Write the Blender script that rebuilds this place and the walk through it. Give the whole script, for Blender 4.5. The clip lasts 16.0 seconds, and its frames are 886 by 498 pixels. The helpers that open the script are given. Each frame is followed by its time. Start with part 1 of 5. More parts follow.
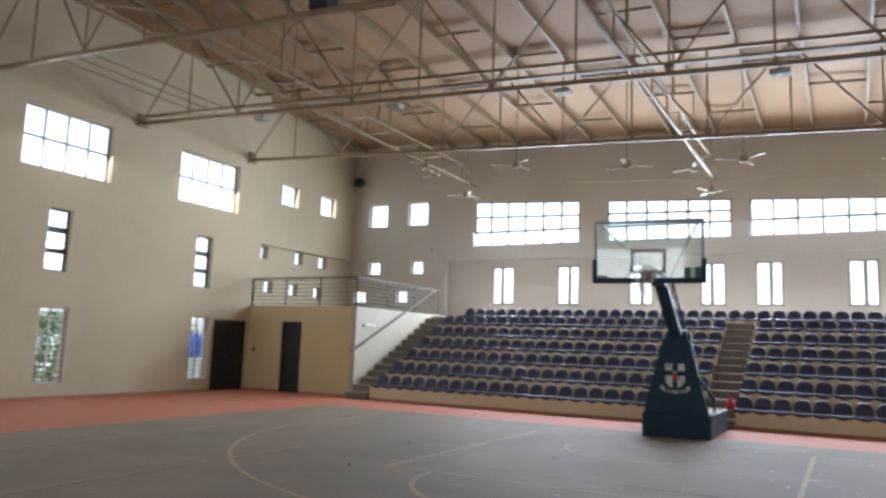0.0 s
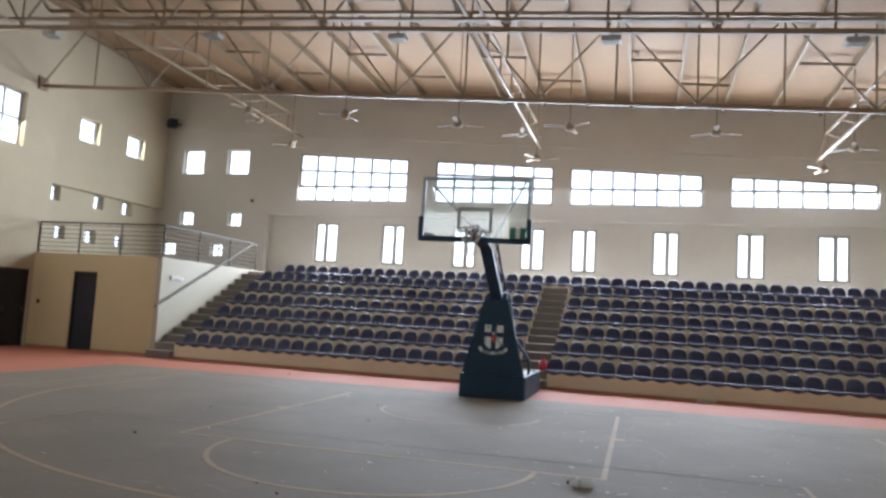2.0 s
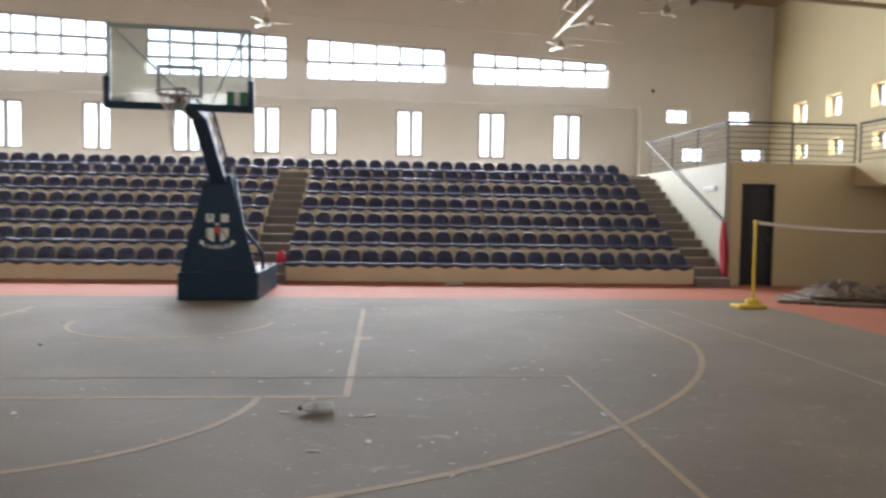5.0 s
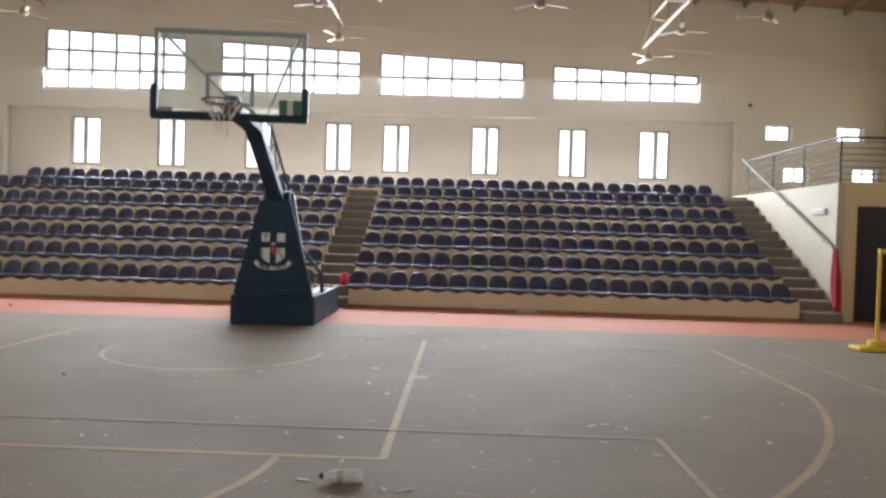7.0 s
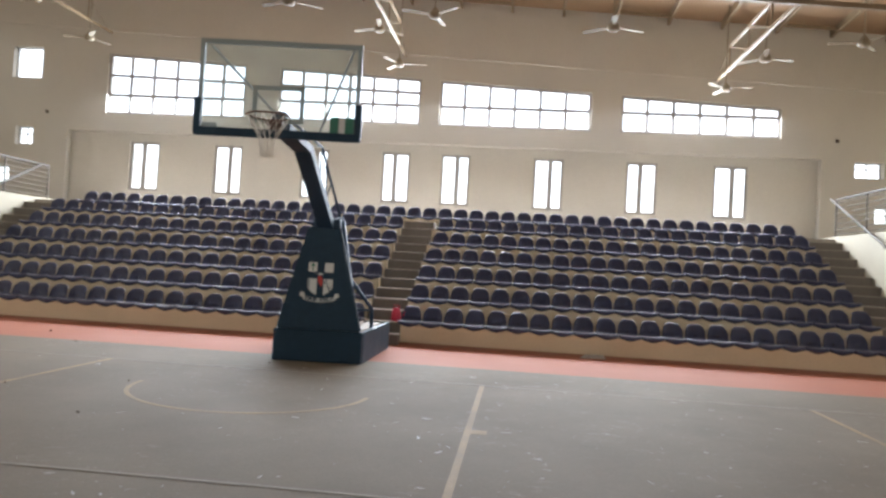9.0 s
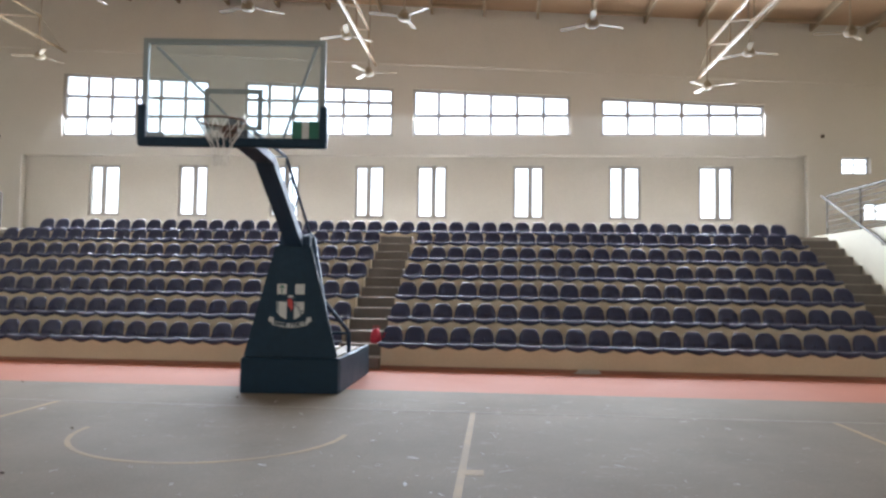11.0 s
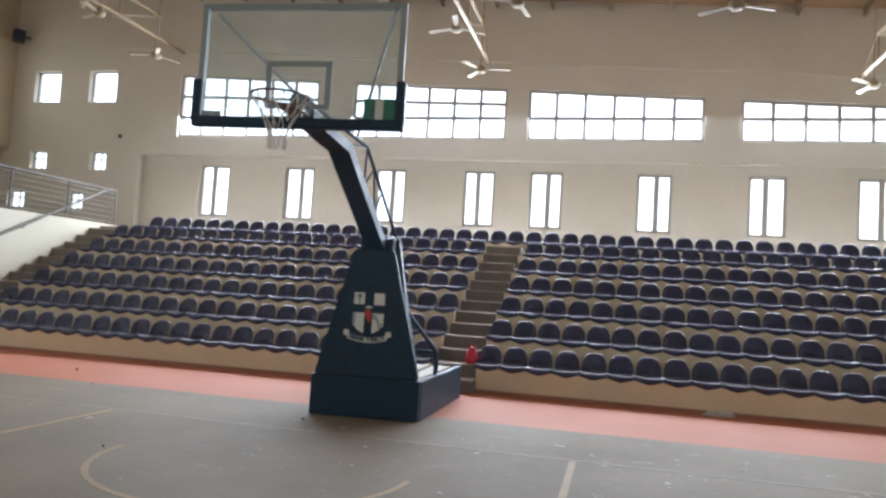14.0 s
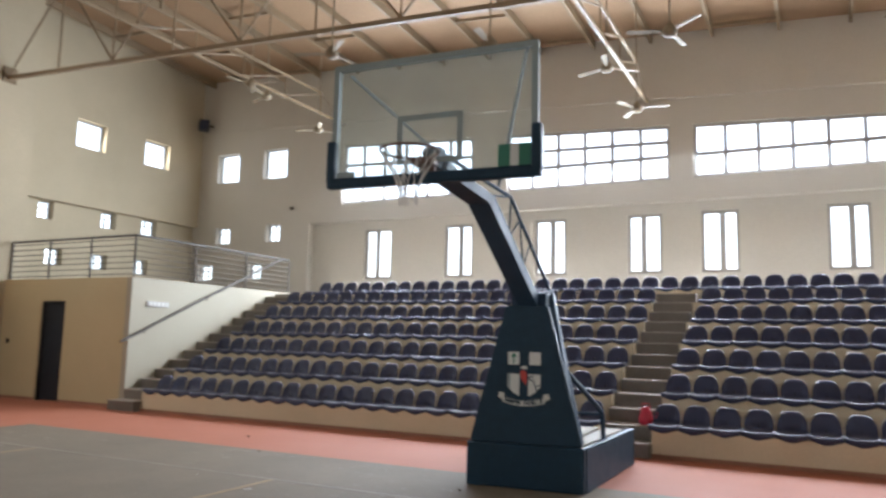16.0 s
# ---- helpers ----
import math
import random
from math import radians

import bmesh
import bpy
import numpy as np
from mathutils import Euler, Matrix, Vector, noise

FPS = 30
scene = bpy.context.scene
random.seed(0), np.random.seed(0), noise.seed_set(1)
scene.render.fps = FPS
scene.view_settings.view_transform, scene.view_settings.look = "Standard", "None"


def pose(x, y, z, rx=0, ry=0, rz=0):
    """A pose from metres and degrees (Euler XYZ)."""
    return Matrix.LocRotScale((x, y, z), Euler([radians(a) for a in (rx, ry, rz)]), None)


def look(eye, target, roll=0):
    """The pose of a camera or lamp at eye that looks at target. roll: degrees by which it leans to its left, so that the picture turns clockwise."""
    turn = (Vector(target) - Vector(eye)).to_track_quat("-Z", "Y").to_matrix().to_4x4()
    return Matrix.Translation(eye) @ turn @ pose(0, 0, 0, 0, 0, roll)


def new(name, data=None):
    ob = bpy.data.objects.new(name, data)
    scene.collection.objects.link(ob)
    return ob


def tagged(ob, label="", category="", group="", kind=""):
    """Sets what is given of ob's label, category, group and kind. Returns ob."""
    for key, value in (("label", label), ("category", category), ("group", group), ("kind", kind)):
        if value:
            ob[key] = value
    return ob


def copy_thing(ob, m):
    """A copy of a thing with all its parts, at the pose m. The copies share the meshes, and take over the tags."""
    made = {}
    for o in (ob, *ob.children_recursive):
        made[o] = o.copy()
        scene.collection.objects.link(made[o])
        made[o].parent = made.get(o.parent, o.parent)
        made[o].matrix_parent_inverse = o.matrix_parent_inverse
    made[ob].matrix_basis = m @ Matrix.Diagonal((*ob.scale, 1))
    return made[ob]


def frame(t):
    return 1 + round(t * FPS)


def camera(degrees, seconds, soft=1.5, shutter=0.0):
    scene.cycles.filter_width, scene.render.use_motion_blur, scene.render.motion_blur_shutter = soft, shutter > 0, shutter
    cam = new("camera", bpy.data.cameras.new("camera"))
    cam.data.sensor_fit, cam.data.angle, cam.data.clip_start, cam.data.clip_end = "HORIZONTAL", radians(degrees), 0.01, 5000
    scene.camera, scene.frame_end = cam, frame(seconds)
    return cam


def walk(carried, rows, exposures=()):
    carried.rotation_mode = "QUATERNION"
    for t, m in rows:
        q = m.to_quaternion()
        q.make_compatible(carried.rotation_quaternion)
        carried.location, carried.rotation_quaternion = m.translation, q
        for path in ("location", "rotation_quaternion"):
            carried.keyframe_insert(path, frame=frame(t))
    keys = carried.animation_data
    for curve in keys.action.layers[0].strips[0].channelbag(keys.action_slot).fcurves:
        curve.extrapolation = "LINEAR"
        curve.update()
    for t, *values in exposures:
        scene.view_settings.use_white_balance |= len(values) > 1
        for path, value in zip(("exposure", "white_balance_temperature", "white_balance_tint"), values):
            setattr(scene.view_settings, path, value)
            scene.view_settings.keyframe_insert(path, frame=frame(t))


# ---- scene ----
cam = camera(62.2, 16.0, soft=2.7, shutter=0.4)
PATH = [
    (0, (3.608, -14.921, 1.625), (2.651, -13.184, 1.886), 2.0),
    (0.5, (3.536, -14.902, 1.598), (2.747, -13.078, 1.818), 1.5),
    (1, (3.524, -14.724, 1.593), (2.887, -12.838, 1.79), 1.7),
    (1.5, (3.43, -14.369, 1.605), (2.859, -12.465, 1.827), 3.0),
    (2, (3.363, -14.174, 1.578), (2.842, -12.251, 1.756), 3.3),
    (2.5, (3.291, -13.812, 1.543), (2.837, -11.866, 1.629), 2.2),
    (3, (3.257, -13.443, 1.538), (2.853, -11.485, 1.587), 2.2),
    (3.5, (3.191, -13.097, 1.536), (2.814, -11.133, 1.553), 0.5),
    (3.7, (3.167, -13.013, 1.55), (2.808, -11.045, 1.562), 0.6),
    (5.8, (3.445, -11.766, 1.47), (3.816, -9.806, 1.329), 0.9),
    (6, (3.451, -11.65, 1.501), (3.621, -9.66, 1.4), 1.0),
    (6.5, (3.561, -11.428, 1.516), (3.519, -9.43, 1.427), 2.2),
    (7, (3.555, -11.185, 1.517), (3.502, -9.186, 1.472), 1.7),
    (7.5, (3.501, -10.934, 1.507), (3.336, -8.941, 1.512), 0.5),
    (8, (3.485, -10.643, 1.49), (3.205, -8.664, 1.535), 2.7),
    (8.5, (3.475, -10.443, 1.453), (3.171, -8.467, 1.516), 4.6),
    (9, (3.443, -10.221, 1.464), (3.236, -8.232, 1.514), 3.3),
    (9.2, (3.393, -10.14, 1.465), (3.205, -8.149, 1.501), 2.6),
    (11.5, (3.33, -9.121, 1.477), (3.171, -7.131, 1.604), 0.6),
    (12, (3.351, -8.858, 1.485), (3.116, -6.877, 1.635), 2.0),
    (12.5, (3.384, -8.624, 1.47), (3.099, -6.648, 1.596), 3.2),
    (13, (3.36, -8.376, 1.489), (3.042, -6.405, 1.617), 2.8),
    (13.5, (3.371, -8.211, 1.479), (2.97, -6.256, 1.608), 2.9),
    (14, (3.418, -7.949, 1.479), (2.946, -6.009, 1.599), 3.5),
    (14.5, (3.444, -7.764, 1.472), (2.963, -5.825, 1.565), 3.3),
    (15, (3.397, -7.571, 1.508), (2.856, -5.651, 1.653), 2.8),
    (15.5, (3.428, -7.475, 1.52), (2.71, -5.619, 1.715), 1.3),
    (16, (3.452, -7.389, 1.54), (2.548, -5.622, 1.786), 1.3),
]
EXPOSURE = [(0, 2.0, 5700, 10), (3.7, 2.13, 5700, 10), (5.8, 2.28, 6250, 11), (9.2, 2.20, 6150, 11), (11.3, 2.24, 5850, 10), (16.0, 2.15, 5900, 10)]
walk(cam, [(t, look(eye, target, roll)) for t, eye, target, roll in PATH], EXPOSURE)

# ---------------------------------------------------------------- light
world = bpy.data.worlds.new("sky_world")
scene.world = world
world.use_nodes = True
wn = world.node_tree.nodes
sky = wn.new("ShaderNodeTexSky")
sky.sky_type = "NISHITA"
sky.sun_disc = False
sky.sun_elevation = radians(66)
sky.sun_rotation = radians(10)
sky.air_density = 1.0
sky.dust_density = 3.0
wn["Background"].inputs["Strength"].default_value = 0.15
haze = wn.new("ShaderNodeHueSaturation")
haze.inputs["Saturation"].default_value = 0.45
haze.inputs["Value"].default_value = 1.25
world.node_tree.links.new(sky.outputs[0], haze.inputs["Color"])
world.node_tree.links.new(haze.outputs[0], wn["Background"].inputs["Color"])


def lamp(name, kind, m, power, size=(1, 1), color=(1, 1, 1)):
    d = bpy.data.lights.new(name, kind)
    d.energy = power
    d.color = color
    if kind == "AREA":
        d.shape = "RECTANGLE"
        d.size, d.size_y = size
    ob = new(name, d)
    ob.matrix_world = m
    return ob


sun = lamp("sun", "SUN", look((0, 0, 30), (-1.1, -6.2, 16)), 1.2, color=(1.0, 0.95, 0.88))
sun.data.angle = radians(14)

DAY = (0.90, 0.95, 1.0)
SUNLIT = (1.0, 0.93, 0.80)


def daylight(name, at, facing, size, power, color=DAY):
    """Sky light that enters through one window opening."""
    target = (at[0] + facing[0], at[1] + facing[1], at[2] + facing[2])
    return lamp(name, "AREA", look(at, target), power, size, color)


# ---------------------------------------------------------------- materials
def material(name, color, rough=0.6, metal=0.0, grain=40.0, vary=0.12, stain=0.15, stain_scale=0.6,
             bump=0.1, spec=0.4, dark=None, per_object=0.0):
    m = bpy.data.materials.new(name)
    m.use_nodes = True
    nt = m.node_tree
    N, L = nt.nodes, nt.links
    bsdf = N["Principled BSDF"]
    bsdf.inputs["Roughness"].default_value = rough
    bsdf.inputs["Metallic"].default_value = metal
    bsdf.inputs["Specular IOR Level"].default_value = spec
    co = N.new("ShaderNodeTexCoord")
    fine = N.new("ShaderNodeTexNoise")
    fine.inputs["Scale"].default_value = grain
    fine.inputs["Detail"].default_value = 6
    big = N.new("ShaderNodeTexNoise")
    big.inputs["Scale"].default_value = stain_scale
    big.inputs["Detail"].default_value = 8
    big.inputs["Roughness"].default_value = 0.65
    L.new(co.outputs["Object"], fine.inputs["Vector"])
    L.new(co.outputs["Object"], big.inputs["Vector"])
    dark = dark or tuple(c * 0.55 for c in color)
    r1 = N.new("ShaderNodeMapRange")
    r1.inputs["From Min"].default_value, r1.inputs["From Max"].default_value = 0.35, 0.75
    r1.inputs["To Min"].default_value, r1.inputs["To Max"].default_value = 0.0, stain
    L.new(big.outputs["Fac"], r1.inputs["Value"])
    mix = N.new("ShaderNodeMix")
    mix.data_type = "RGBA"
    mix.inputs["A"].default_value = (*color, 1)
    mix.inputs["B"].default_value = (*dark, 1)
    L.new(r1.outputs["Result"], mix.inputs["Factor"])
    hsv = N.new("ShaderNodeHueSaturation")
    r2 = N.new("ShaderNodeMapRange")
    r2.inputs["From Min"].default_value, r2.inputs["From Max"].default_value = 0.25, 0.75
    r2.inputs["To Min"].default_value, r2.inputs["To Max"].default_value = 1 - vary, 1 + vary
    L.new(fine.outputs["Fac"], r2.inputs["Value"])
    if per_object:
        info = N.new("ShaderNodeObjectInfo")
        r3 = N.new("ShaderNodeMapRange")
        r3.inputs["To Min"].default_value, r3.inputs["To Max"].default_value = 1 - per_object, 1 + per_object
        L.new(info.outputs["Random"], r3.inputs["Value"])
        mul = N.new("ShaderNodeMath")
        mul.operation = "MULTIPLY"
        L.new(r2.outputs["Result"], mul.inputs[0])
        L.new(r3.outputs["Result"], mul.inputs[1])
        L.new(mul.outputs[0], hsv.inputs["Value"])
    else:
        L.new(r2.outputs["Result"], hsv.inputs["Value"])
    L.new(mix.outputs["Result"], hsv.inputs["Color"])
    L.new(hsv.outputs["Color"], bsdf.inputs["Base Color"])
    rr = N.new("ShaderNodeMapRange")
    rr.inputs["To Min"].default_value, rr.inputs["To Max"].default_value = max(rough - 0.12, 0.05), min(rough + 0.15, 1)
    L.new(big.outputs["Fac"], rr.inputs["Value"])
    L.new(rr.outputs["Result"], bsdf.inputs["Roughness"])
    if bump:
        b = N.new("ShaderNodeBump")
        b.inputs["Strength"].default_value = bump
        b.inputs["Distance"].default_value = 0.01
        L.new(fine.outputs["Fac"], b.inputs["Height"])
        L.new(b.outputs["Normal"], bsdf.inputs["Normal"])
    return m


def glass_material(name, tint, gloss=0.08):
    m = bpy.data.materials.new(name)
    m.use_nodes = True
    nt = m.node_tree
    N, L = nt.nodes, nt.links
    out = N["Material Output"]
    N.remove(N["Principled BSDF"])
    tr = N.new("ShaderNodeBsdfTransparent")
    tr.inputs["Color"].default_value = (*tint, 1)
    gl = N.new("ShaderNodeBsdfGlossy")
    gl.inputs["Roughness"].default_value = 0.04
    mx = N.new("ShaderNodeMixShader")
    mx.inputs[0].default_value = gloss
    L.new(tr.outputs[0], mx.inputs[1])
    L.new(gl.outputs[0], mx.inputs[2])
    L.new(mx.outputs[0], out.inputs["Surface"])
    return m


def hazed_glass(name, tint, gloss, dust_haze):
    """Clear sheet with a pale film that paints in haze, reflections and highlights."""
    m = glass_material(name, tint, gloss)
    N, L = m.node_tree.nodes, m.node_tree.links
    out = N["Material Output"]
    clear = out.inputs["Surface"].links[0].from_socket
    film = N.new("ShaderNodeBsdfDiffuse")
    film.inputs["Color"].default_value = (0.72, 0.76, 0.74, 1)
    spots = N.new("ShaderNodeTexNoise")
    spots.inputs["Scale"].default_value = 3.0
    spots.inputs["Detail"].default_value = 7
    co = N.new("ShaderNodeTexCoord")
    L.new(co.outputs["Object"], spots.inputs["Vector"])
    amount = N.new("ShaderNodeMapRange")
    amount.inputs["From Min"].default_value, amount.inputs["From Max"].default_value = 0.3, 0.75
    amount.inputs["To Min"].default_value, amount.inputs["To Max"].default_value = dust_haze * 0.7, dust_haze * 1.5
    L.new(spots.outputs["Fac"], amount.inputs["Value"])
    mx = N.new("ShaderNodeMixShader")
    L.new(amount.outputs["Result"], mx.inputs[0])
    L.new(clear, mx.inputs[1])
    L.new(film.outputs[0], mx.inputs[2])
    L.new(mx.outputs[0], out.inputs["Surface"])
    return m


# Greyer than M_CREAM: haze in front of the end wall is coloured in.
M_WALL = material("cream_wall_paint", (0.58, 0.55, 0.485), 0.75, grain=25, vary=0.04, stain=0.22, stain_scale=0.35, bump=0.08)
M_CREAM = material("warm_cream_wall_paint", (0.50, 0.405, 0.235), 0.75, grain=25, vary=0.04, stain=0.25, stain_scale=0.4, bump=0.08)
# Darker tone of the same cream paint; the side wall's dimness is in it.
M_WEST = material("dimmed_cream_wall_paint", (0.47, 0.40, 0.275), 0.75, grain=25, vary=0.04, stain=0.3, stain_scale=0.35, bump=0.08)
# White paint darkened to offset the window lamps close beside it.
M_WHITE = material("darkened_white_wall_paint", (0.37, 0.335, 0.255), 0.7, grain=25, vary=0.04, stain=0.2, stain_scale=0.5, bump=0.08)
M_RISER = material("cream_riser_paint", (0.64, 0.54, 0.37), 0.75, grain=25, vary=0.05, stain=0.35, stain_scale=0.9, bump=0.1)
M_ROOF = material("tan_roof_lining", (0.30, 0.19, 0.105), 0.7, grain=12, vary=0.06, stain=0.25, stain_scale=0.3, bump=0.05)
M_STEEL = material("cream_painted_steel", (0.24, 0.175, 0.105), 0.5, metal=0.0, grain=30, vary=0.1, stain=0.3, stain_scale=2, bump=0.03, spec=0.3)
M_COURT = material("grey_court_mat", (0.215, 0.175, 0.126), 0.74, grain=60, vary=0.1, stain=0.5, stain_scale=0.45, bump=0.06, spec=0.15, dark=(0.125, 0.104, 0.083))


def scuffs(m, scale, low, high, amount, tint):
    """Pale dusty scuff marks rubbed over a surface, in patches."""
    N, L = m.node_tree.nodes, m.node_tree.links
    bsdf = N["Principled BSDF"]
    before = bsdf.inputs["Base Color"].links[0].from_socket
    co = N.new("ShaderNodeTexCoord")
    stretch = N.new("ShaderNodeMapping")
    stretch.inputs["Scale"].default_value = (1.0, 2.2, 1.0)
    stretch.inputs["Rotation"].default_value = (0, 0, 0.5)
    L.new(co.outputs["Object"], stretch.inputs["Vector"])
    spot = N.new("ShaderNodeTexNoise")
    spot.inputs["Scale"].default_value = scale
    spot.inputs["Detail"].default_value = 5
    spot.inputs["Roughness"].default_value = 0.7
    spot.inputs["Distortion"].default_value = 0.8
    L.new(stretch.outputs[0], spot.inputs["Vector"])
    edge = N.new("ShaderNodeMapRange")
    edge.inputs["From Min"].default_value, edge.inputs["From Max"].default_value = low, high
    edge.inputs["To Max"].default_value = amount
    L.new(spot.outputs["Fac"], edge.inputs["Value"])
    zone = N.new("ShaderNodeTexNoise")
    zone.inputs["Scale"].default_value = 0.35
    zone.inputs["Detail"].default_value = 2
    L.new(co.outputs["Object"], zone.inputs["Vector"])
    zr = N.new("ShaderNodeMapRange")
    zr.inputs["From Min"].default_value, zr.inputs["From Max"].default_value = 0.42, 0.58
    L.new(zone.outputs["Fac"], zr.inputs["Value"])
    both = N.new("ShaderNodeMath")
    both.operation = "MULTIPLY"
    L.new(edge.outputs["Result"], both.inputs[0])
    L.new(zr.outputs["Result"], both.inputs[1])
    mix = N.new("ShaderNodeMix")
    mix.data_type = "RGBA"
    mix.inputs["B"].default_value = (*tint, 1)
    L.new(both.outputs[0], mix.inputs["Factor"])
    L.new(before, mix.inputs["A"])
    L.new(mix.outputs["Result"], bsdf.inputs["Base Color"])


scuffs(M_COURT, 3.2, 0.60, 0.72, 0.7, (0.35, 0.32, 0.28))
scuffs(M_COURT, 9.0, 0.64, 0.70, 0.8, (0.44, 0.41, 0.37))
M_RED = material("red_floor_paint", (0.39, 0.145, 0.085), 0.7, spec=0.16, grain=50, vary=0.08, stain=0.3, stain_scale=0.8, bump=0.05, dark=(0.33, 0.13, 0.09))
M_LINE = material("yellow_line_paint", (0.345, 0.24, 0.125), 0.7, spec=0.25, grain=60, vary=0.15, stain=0.75, stain_scale=2.5, bump=0.0, dark=(0.215, 0.185, 0.15))
M_LINE_W = material("white_line_paint", (0.29, 0.25, 0.195), 0.7, spec=0.15, grain=60, vary=0.15, stain=0.8, stain_scale=2.5, bump=0.0, dark=(0.20, 0.18, 0.16))
# Step bodies are darker than the treads on top of them.
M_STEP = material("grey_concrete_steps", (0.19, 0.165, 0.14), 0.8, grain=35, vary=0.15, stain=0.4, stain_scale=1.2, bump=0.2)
M_TREAD = material("pale_grey_tread", (0.34, 0.305, 0.26), 0.75, grain=35, vary=0.12, stain=0.4, stain_scale=1.2, bump=0.15)
M_TIER = material("dusty_concrete_tier", (0.36, 0.32, 0.27), 0.8, grain=35, vary=0.12, stain=0.4, stain_scale=1.2, bump=0.15)
def seat_material():
    """Dusty navy plastic: dust gathers on faces that look up."""
    m = bpy.data.materials.new("dusty_navy_seat_plastic")
    m.use_nodes = True
    N, L = m.node_tree.nodes, m.node_tree.links
    bsdf = N["Principled BSDF"]
    bsdf.inputs["Roughness"].default_value = 0.42
    bsdf.inputs["Specular IOR Level"].default_value = 0.25
    geo = N.new("ShaderNodeNewGeometry")
    sep = N.new("ShaderNodeSeparateXYZ")
    L.new(geo.outputs["Normal"], sep.inputs[0])
    up = N.new("ShaderNodeMapRange")
    up.inputs["From Min"].default_value, up.inputs["From Max"].default_value = 0.55, 1.0
    up.inputs["To Min"].default_value, up.inputs["To Max"].default_value = 0.02, 0.30
    L.new(sep.outputs["Z"], up.inputs["Value"])
    dust_haze = N.new("ShaderNodeTexNoise")
    dust_haze.inputs["Scale"].default_value = 9
    dust_haze.inputs["Detail"].default_value = 6
    L.new(geo.outputs["Position"], dust_haze.inputs["Vector"])
    mul = N.new("ShaderNodeMath")
    mul.operation = "MULTIPLY"
    L.new(up.outputs["Result"], mul.inputs[0])
    L.new(dust_haze.outputs["Fac"], mul.inputs[1])
    mix = N.new("ShaderNodeMix")
    mix.data_type = "RGBA"
    mix.inputs["A"].default_value = (0.046, 0.052, 0.098, 1)
    mix.inputs["B"].default_value = (0.34, 0.31, 0.29, 1)
    L.new(mul.outputs[0], mix.inputs["Factor"])
    L.new(mix.outputs["Result"], bsdf.inputs["Base Color"])
    return m


M_SEAT = seat_material()
M_SEATBAR = material("black_seat_rail", (0.03, 0.03, 0.04), 0.5, grain=30, bump=0.02)
M_NAVY = material("navy_vinyl_padding", (0.009, 0.030, 0.054), 0.46, grain=11, vary=0.12, stain=0.4, stain_scale=3, bump=0.4, dark=(0.012, 0.030, 0.045), spec=0.22)
M_NAVY_STEEL = material("navy_painted_steel", (0.022, 0.048, 0.088), 0.55, grain=30, vary=0.08, stain=0.2, stain_scale=3, bump=0.02, spec=0.3)
M_DECK = material("dusty_tan_deck_board", (0.24, 0.205, 0.16), 0.7, grain=25, vary=0.15, stain=0.5, stain_scale=4, bump=0.1)
M_ALU = material("grey_aluminium_frame", (0.36, 0.34, 0.31), 0.45, metal=0.2, grain=30, vary=0.05, stain=0.2, stain_scale=3, bump=0.0)
M_DARKALU = material("dark_metal_frame", (0.06, 0.06, 0.055), 0.5, metal=0.2, grain=30, vary=0.05, bump=0.0)
M_RAIL = material("brushed_steel_rail", (0.085, 0.075, 0.065), 0.55, metal=0.3, grain=80, vary=0.08, stain=0.3, stain_scale=3, bump=0.02)
M_DOOR = material("dark_steel_door", (0.016, 0.017, 0.022), 0.45, grain=20, vary=0.15, stain=0.3, stain_scale=2, bump=0.03)
M_RIM = material("worn_brown_rim_steel", (0.13, 0.075, 0.06), 0.45, grain=40, bump=0.02)
M_NET = material("white_net_cord", (0.65, 0.62, 0.58), 0.8, grain=80, bump=0.0)
M_WHITEPRINT = material("white_print", (0.62, 0.61, 0.57), 0.6, grain=50, vary=0.05, bump=0.0)
M_REDPRINT = material("red_print", (0.5, 0.06, 0.05), 0.6, grain=50, vary=0.05, bump=0.0)
M_GREEN = material("green_sticker", (0.03, 0.16, 0.10), 0.5, grain=50, vary=0.05, bump=0.0)
M_SKYBLUE = material("grey_board_marking", (0.24, 0.28, 0.275), 0.5, grain=50, vary=0.05, bump=0.0)
M_FAN = material("cream_fan_enamel", (0.25, 0.20, 0.13), 0.6, grain=40, vary=0.08, stain=0.3, stain_scale=4, bump=0.0, spec=0.3)
M_BLACK = material("black_speaker_plastic", (0.015, 0.02, 0.04), 0.5, grain=60, bump=0.03)
M_YELLOW = material("yellow_painted_metal", (0.62, 0.42, 0.03), 0.45, grain=40, vary=0.08, stain=0.3, stain_scale=3, bump=0.02)
M_CLOTH = material("red_cloth", (0.30, 0.02, 0.03), 0.85, grain=150, vary=0.2, stain=0.3, stain_scale=3, bump=0.1)
M_CAN = material("red_plastic_kettle", (0.50, 0.03, 0.06), 0.35, grain=40, bump=0.0)
M_TARP = material("dusty_brown_tarpaulin", (0.15, 0.11, 0.08), 0.7, grain=40, vary=0.2, stain=0.6, stain_scale=2.5, bump=0.2, dark=(0.05, 0.035, 0.03))
M_TARP_PALE = material("dusty_grey_tan_sheet", (0.27, 0.225, 0.17), 0.75, grain=40, vary=0.2, stain=0.6, stain_scale=2.5, bump=0.2, dark=(0.12, 0.095, 0.075))
M_PAPER = material("pale_paper_scrap", (0.42, 0.395, 0.36), 0.8, grain=40, vary=0.05, bump=0.0)
M_CHIP = material("dark_crumb", (0.05, 0.03, 0.02), 0.8, grain=40, bump=0.0)
M_SKIRT = material("brown_dirt_band", (0.34, 0.17, 0.11), 0.8, grain=40, vary=0.1, stain=0.6, stain_scale=2, bump=0.1)
